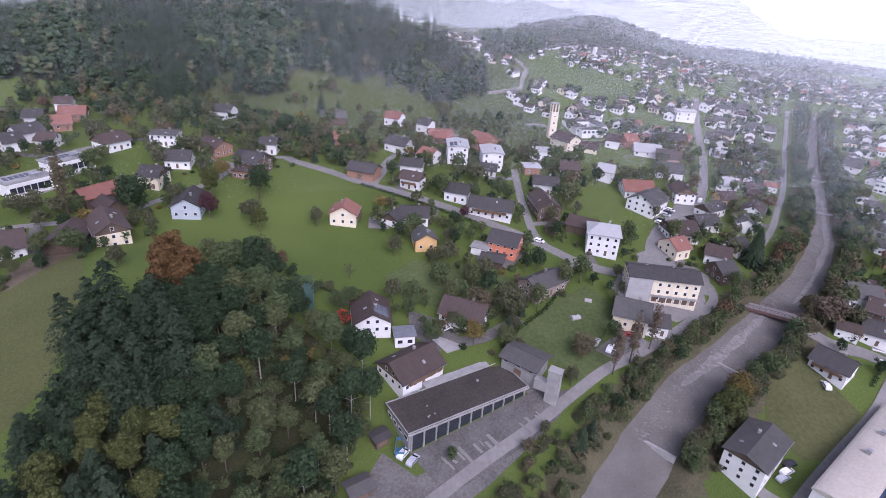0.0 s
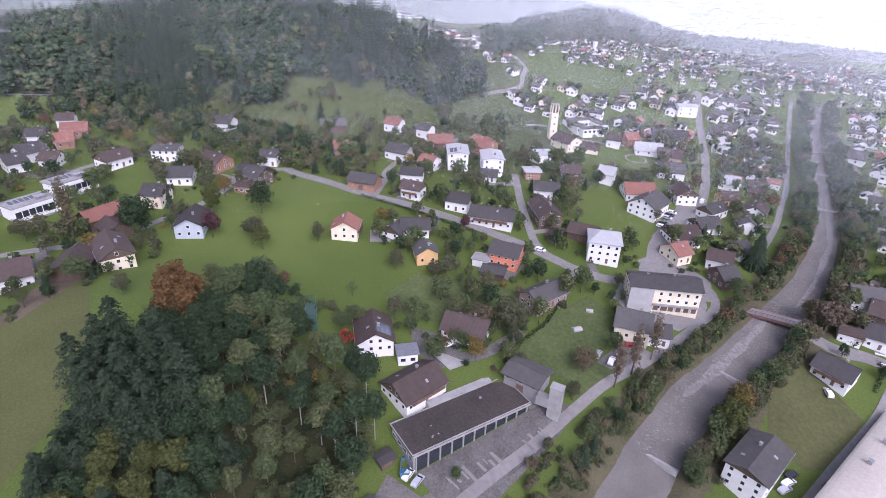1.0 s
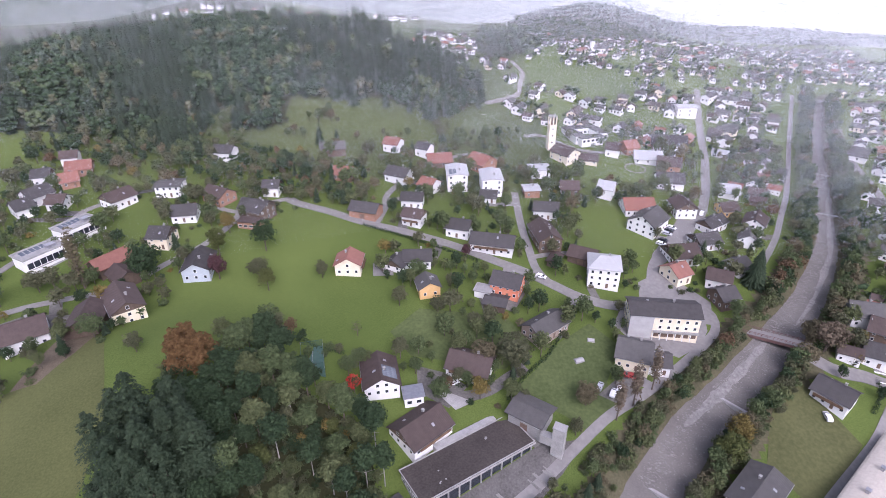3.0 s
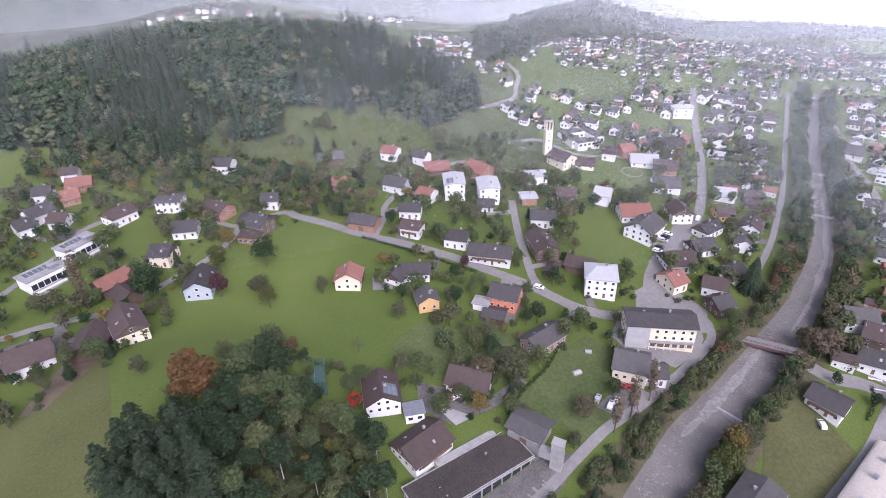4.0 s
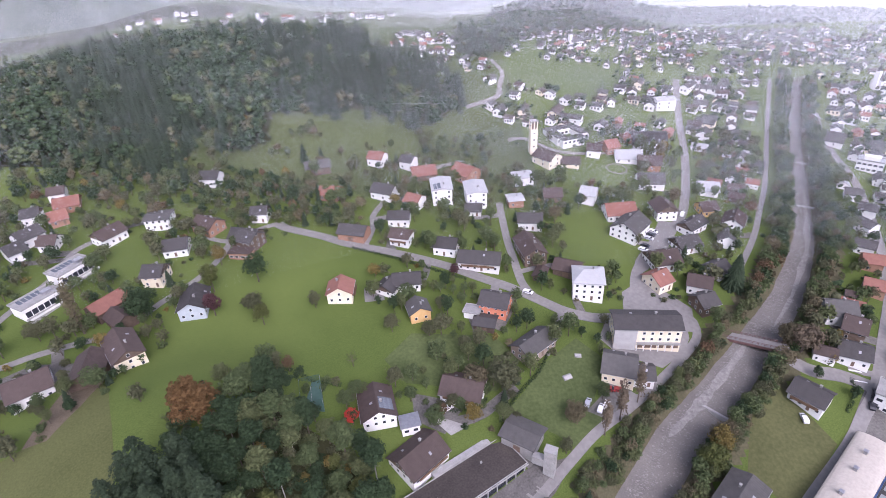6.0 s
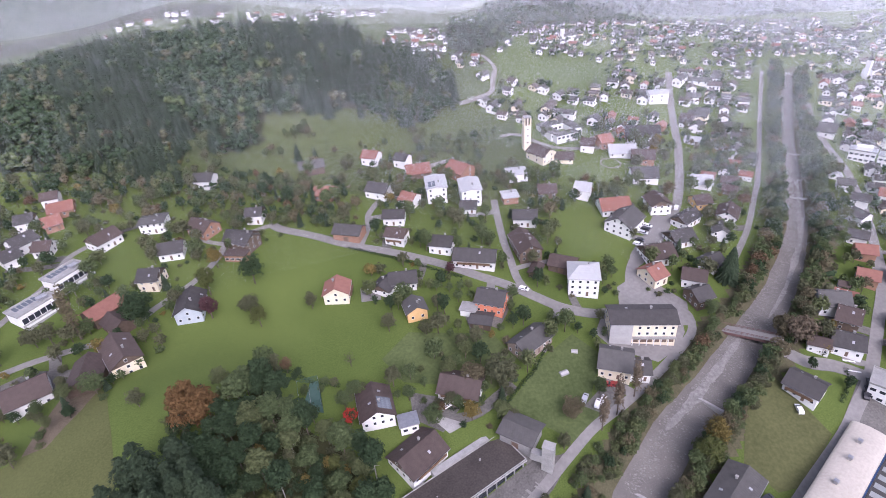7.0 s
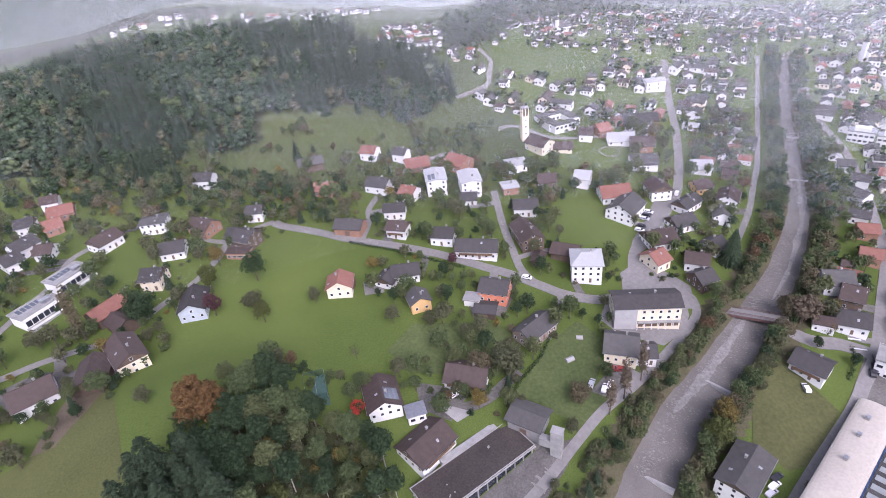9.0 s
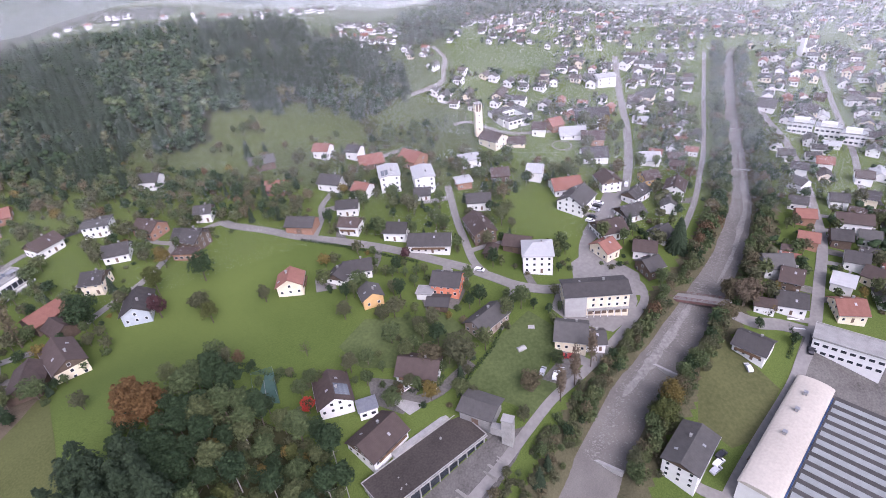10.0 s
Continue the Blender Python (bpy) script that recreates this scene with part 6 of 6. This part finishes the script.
def car(x, y, rot, i, van=False, where="parked car"):
    if not CAR:
        CAR["tyre"] = Solid().tube((0, -.1, 0), (0, .1, 0), .32, .32, 12).done("wheel", RUBBER)
        CAR["rim"] = Solid().tube((0, -.115, 0), (0, .115, 0), .19, .19, 10).done("rim", METAL)
    tone = ("white", "silver", "black", "red", "blue")[i]
    ob = thing("van" if van else "car", pose(x, y, gz(x, y) + .26, 0, 0, rot), tone + (" panel van " if van else " hatchback ") + where, "van" if van else "car")
    h = 2.0 if van else 1.42
    side = [(-2.15, .28), (2.1, .28), (2.15, .75), (1.3, .95), (.55, h - .05), (-1.5 if not van else -2.05, h), (-2.15, .95)]
    body = Solid().prism([(u, -.86, z) for u, z in side], (0, 1.72, 0))
    part("body", body.done("body", PAINTS[i]), ob)
    part("windscreen", Solid().prism([(1.28, -.78, 1.0), (.6, -.72, h - .1), (.6, .72, h - .1), (1.28, .78, 1.0)], (.05, 0, .04)).done("windscreen", GLASS), ob)
    for s in (-.875, .835):
        part("side_window", Solid().prism([(-1.6, s, .98), (1.1, s, .98), (.5, s, h - .14), (-1.35, s, h - .14)], (0, .04, 0)).done("side_window", GLASS), ob)
    for u in (-1.3, 1.3):
        for s in (-.82, .82):
            part("rim", CAR["rim"], part("wheel", CAR["tyre"], ob, pose(u, s, .32)))
    return ob


for x, y, rot, i, van in ((55, 138.4, 60, 0, 0), (57.3, 139.6, 62, 0, 0), (124, 133.5, 80, 0, 0), (99.3, 106.2, 25, 2, 0), (97.4, 104, 25, 0, 0), (95.4, 102, 25, 1, 0), (38.5, 192.3, -30, 0, 0), (-26.5, 196.5, 75, 0, 1),
                          (101.5, 227.5, -40, 1, 0), (103.5, 230.5, -40, 2, 0), (105.5, 233, -40, 0, 0), (98, 222, -40, 2, 0), (96, 219, -40, 0, 0), (152.5, 139.5, 60, 2, 0), (150.5, 137.5, 60, 2, 0), (155, 142.5, 60, 2, 0),
                          (60, 145.5, -20, 3, 0), (63.5, 145, -20, 3, 0), (125.5, 247.5, 55, 0, 1), (-5, 96.5, 60, 1, 0), (-7.5, 98, 60, 0, 0), (2.2, 139.5, 30, 0, 0), (-144, 152, 20, 1, 0), (-138, 149.5, 30, 0, 0), (51, 140.5, 60, 1, 0)):
    car(x, y, rot, i, bool(van), "parked in a yard" if y < 160 else "on the road side")

# ---- sheds, hut, fences and hedges ----
for x, y, rot, w, l in ((46, 151, 20, 2.0, 3.2), (52, 160, -10, 1.6, 2.4)):
    hut = thing("greenhouse", pose(x, y, gz(x, y), 0, 0, rot), "small pale garden greenhouse on the lawn", "greenhouse", "garden greenhouses")
    part("shell", Solid().prism([(-l / 2, -w / 2, 0), (-l / 2, w / 2, 0), (-l / 2, w / 2, .5), (-l / 2, 0, .95), (-l / 2, -w / 2, .5)], (l, 0, 0)).done("shell", KERB), hut)
    part("base", Solid().box(-l / 2 - .1, -w / 2 - .1, -.4, l / 2 + .1, w / 2 + .1, .12).done("base", CONCRETE), hut)
house(-17.5, 87.5, 35, 5.5, 4.5, 3.0, "timber", "grey", "small grey-roofed yard shed", category="shed", name="shed", windows=False, chimney=False)
house(-14, 101, 40, 4, 3.2, 2.6, "timber", "slate", "small dark timber hut at the yard", category="shed", name="shed", windows=False, chimney=False)
for ring in ([(-1, 141), (4.5, 138.6), (11, 139.6), (17, 143.4)], [(20, 135), (26, 143), (36, 153), (44, 166)], [(-60, 153), (-42, 147), (-34, 148)], [(-37, 225), (-12, 214), (14, 201)], [(141, 136), (148, 143), (150, 149)]):
    hv, hf, kk = [], [], 0
    for (ax, ay), (cx, cy) in zip(ring[:-1], ring[1:]):
        n = int(math.hypot(cx - ax, cy - ay) / .8)
        for t in range(n):
            x, y = ax + (cx - ax) * t / n, ay + (cy - ay) * t / n
            v, f = frond_cloud(rng, 8, 4, .6, .7, .6, .22, .8)
            hv.append(v + (x, y, gz(x, y)))
            hf += (f + kk).tolist()
            kk += len(v)
    thing("hedge", Matrix(), "clipped dark green garden hedge", "hedge", kind="stuff", data=mesh("hedge", np.concatenate(hv).tolist(), hf, LEAF_DARK))


# ---- far hills behind the valley ----
def ridge(name, points, depth, mat, label):
    v, f = [], []
    n = 60
    P = [Vector(p) for p in points]
    for i in range(n + 1):
        s = i / n * (len(P) - 1)
        k = min(int(s), len(P) - 2)
        p = P[k].lerp(P[k + 1], s - k)
        z = p.z + 14 * noise.noise((p.x * .012, p.y * .012, 3)) + 5 * noise.noise((p.x * .05, p.y * .05, 7))
        for j, (dd, hh) in enumerate(((0, 0), (.3, .55), (.55, .85), (.75, 1.0), (1.2, .6))):
            v.append((p.x + noise.noise((p.x * .03, j, 1)) * 20, p.y + depth * dd, z * hh - 4 * (hh == 0) + (noise.noise((p.x * .06, j * 2.0, 5)) * 8 if 0 < hh else 0)))
    for i in range(n):
        for j in range(4):
            f.append((i * 5 + j, (i + 1) * 5 + j, (i + 1) * 5 + j + 1, i * 5 + j + 1))
    return thing(name, Matrix(), label, "hill", kind="structure", data=mesh(name, v, f, mat, smooth=True))


WOODED = material("far_wooded_slope", (0.03, 0.045, 0.03), (0.075, 0.095, 0.06), 0.02, 0.95, 0.5, 12.0, spec=0.1)
ridge("far_hill_middle", [(60, 900, 40), (200, 880, 120), (330, 880, 175), (470, 900, 140), (620, 920, 60)], 300, WOODED, "wooded hill beyond the town in mist")
ridge("far_hill_west", [(-900, 700, 150), (-560, 690, 132), (-300, 700, 112), (-120, 720, 104), (60, 730, 98), (180, 735, 82), (300, 740, 60), (420, 745, 20)], 160, WOODED, "misty wooded ridge behind the near hill")

# ---- mist over the valley: haze imitated by curtains of hair-fine opaque strips, denser with distance ----
MIST = material("haze_strips", (0.82, 0.87, 0.90), (0.86, 0.90, 0.92), 0.02, 1.0, 0.0, spec=0.0)


def mist(y0, share, pitch, x0, x1, z1, seed):
    """One curtain of pale strips standing in for haze across the valley, waving along it; share: how much of the view
    it veils.
    """
    r = np.random.default_rng(seed)
    xs = np.linspace(x0, x1, 26)
    ys = y0 + 14 * np.sin(xs * .011 + seed) + 9 * np.sin(xs * .031 + 2.1 * seed)
    low = float(np.min(ground_z(xs, ys))) - 2
    zs = np.arange(low, z1, pitch) + r.uniform(-.25, .25, len(np.arange(low, z1, pitch))) * pitch
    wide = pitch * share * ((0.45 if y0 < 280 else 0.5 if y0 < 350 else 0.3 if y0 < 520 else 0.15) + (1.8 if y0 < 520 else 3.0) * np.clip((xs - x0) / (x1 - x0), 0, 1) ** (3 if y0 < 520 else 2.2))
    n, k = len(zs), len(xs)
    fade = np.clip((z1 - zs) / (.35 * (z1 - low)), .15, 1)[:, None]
    a = np.stack([np.broadcast_to(xs, (n, k)), np.broadcast_to(ys, (n, k)), np.broadcast_to(zs[:, None], (n, k))], -1)
    b = a + np.stack([np.zeros((n, k)), .6 * wide * fade, wide * fade], -1)
    v = np.concatenate([a.reshape(-1, 3), b.reshape(-1, 3)])
    g = np.arange(n * k).reshape(n, k)
    f = np.stack([g[:, :-1], g[:, 1:], g[:, 1:] + n * k, g[:, :-1] + n * k], -1).reshape(-1, 4)
    return thing("mist", Matrix(), "thin pale strips standing in for haze across the valley", "mist", kind="stuff", data=quick("mist", v, [(f, 0)], [MIST]))


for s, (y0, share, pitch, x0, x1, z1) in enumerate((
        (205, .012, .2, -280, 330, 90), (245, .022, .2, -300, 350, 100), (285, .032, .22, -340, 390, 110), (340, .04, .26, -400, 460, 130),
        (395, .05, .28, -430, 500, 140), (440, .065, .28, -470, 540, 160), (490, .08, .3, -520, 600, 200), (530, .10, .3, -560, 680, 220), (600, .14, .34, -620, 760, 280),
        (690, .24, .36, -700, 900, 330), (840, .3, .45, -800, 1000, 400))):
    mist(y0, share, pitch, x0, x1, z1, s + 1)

# ---- distance: a glowing pale wall stands in for bright haze and sky ----
HAZE = bpy.data.materials.new("glowing_haze_backdrop")
HAZE.use_nodes = True
hn = HAZE.node_tree
hb = hn.nodes["Principled BSDF"]
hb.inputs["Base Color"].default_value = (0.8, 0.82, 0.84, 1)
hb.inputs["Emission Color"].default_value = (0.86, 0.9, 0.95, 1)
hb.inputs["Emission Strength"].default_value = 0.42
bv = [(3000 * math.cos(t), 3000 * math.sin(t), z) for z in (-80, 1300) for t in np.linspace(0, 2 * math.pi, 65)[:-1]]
thing("backdrop", Matrix(), "pale glowing backdrop standing in for the hazy distance", "backdrop", kind="structure", data=mesh("backdrop", bv, [(i, (i + 1) % 64, 64 + (i + 1) % 64, 64 + i) for i in range(64)], HAZE))
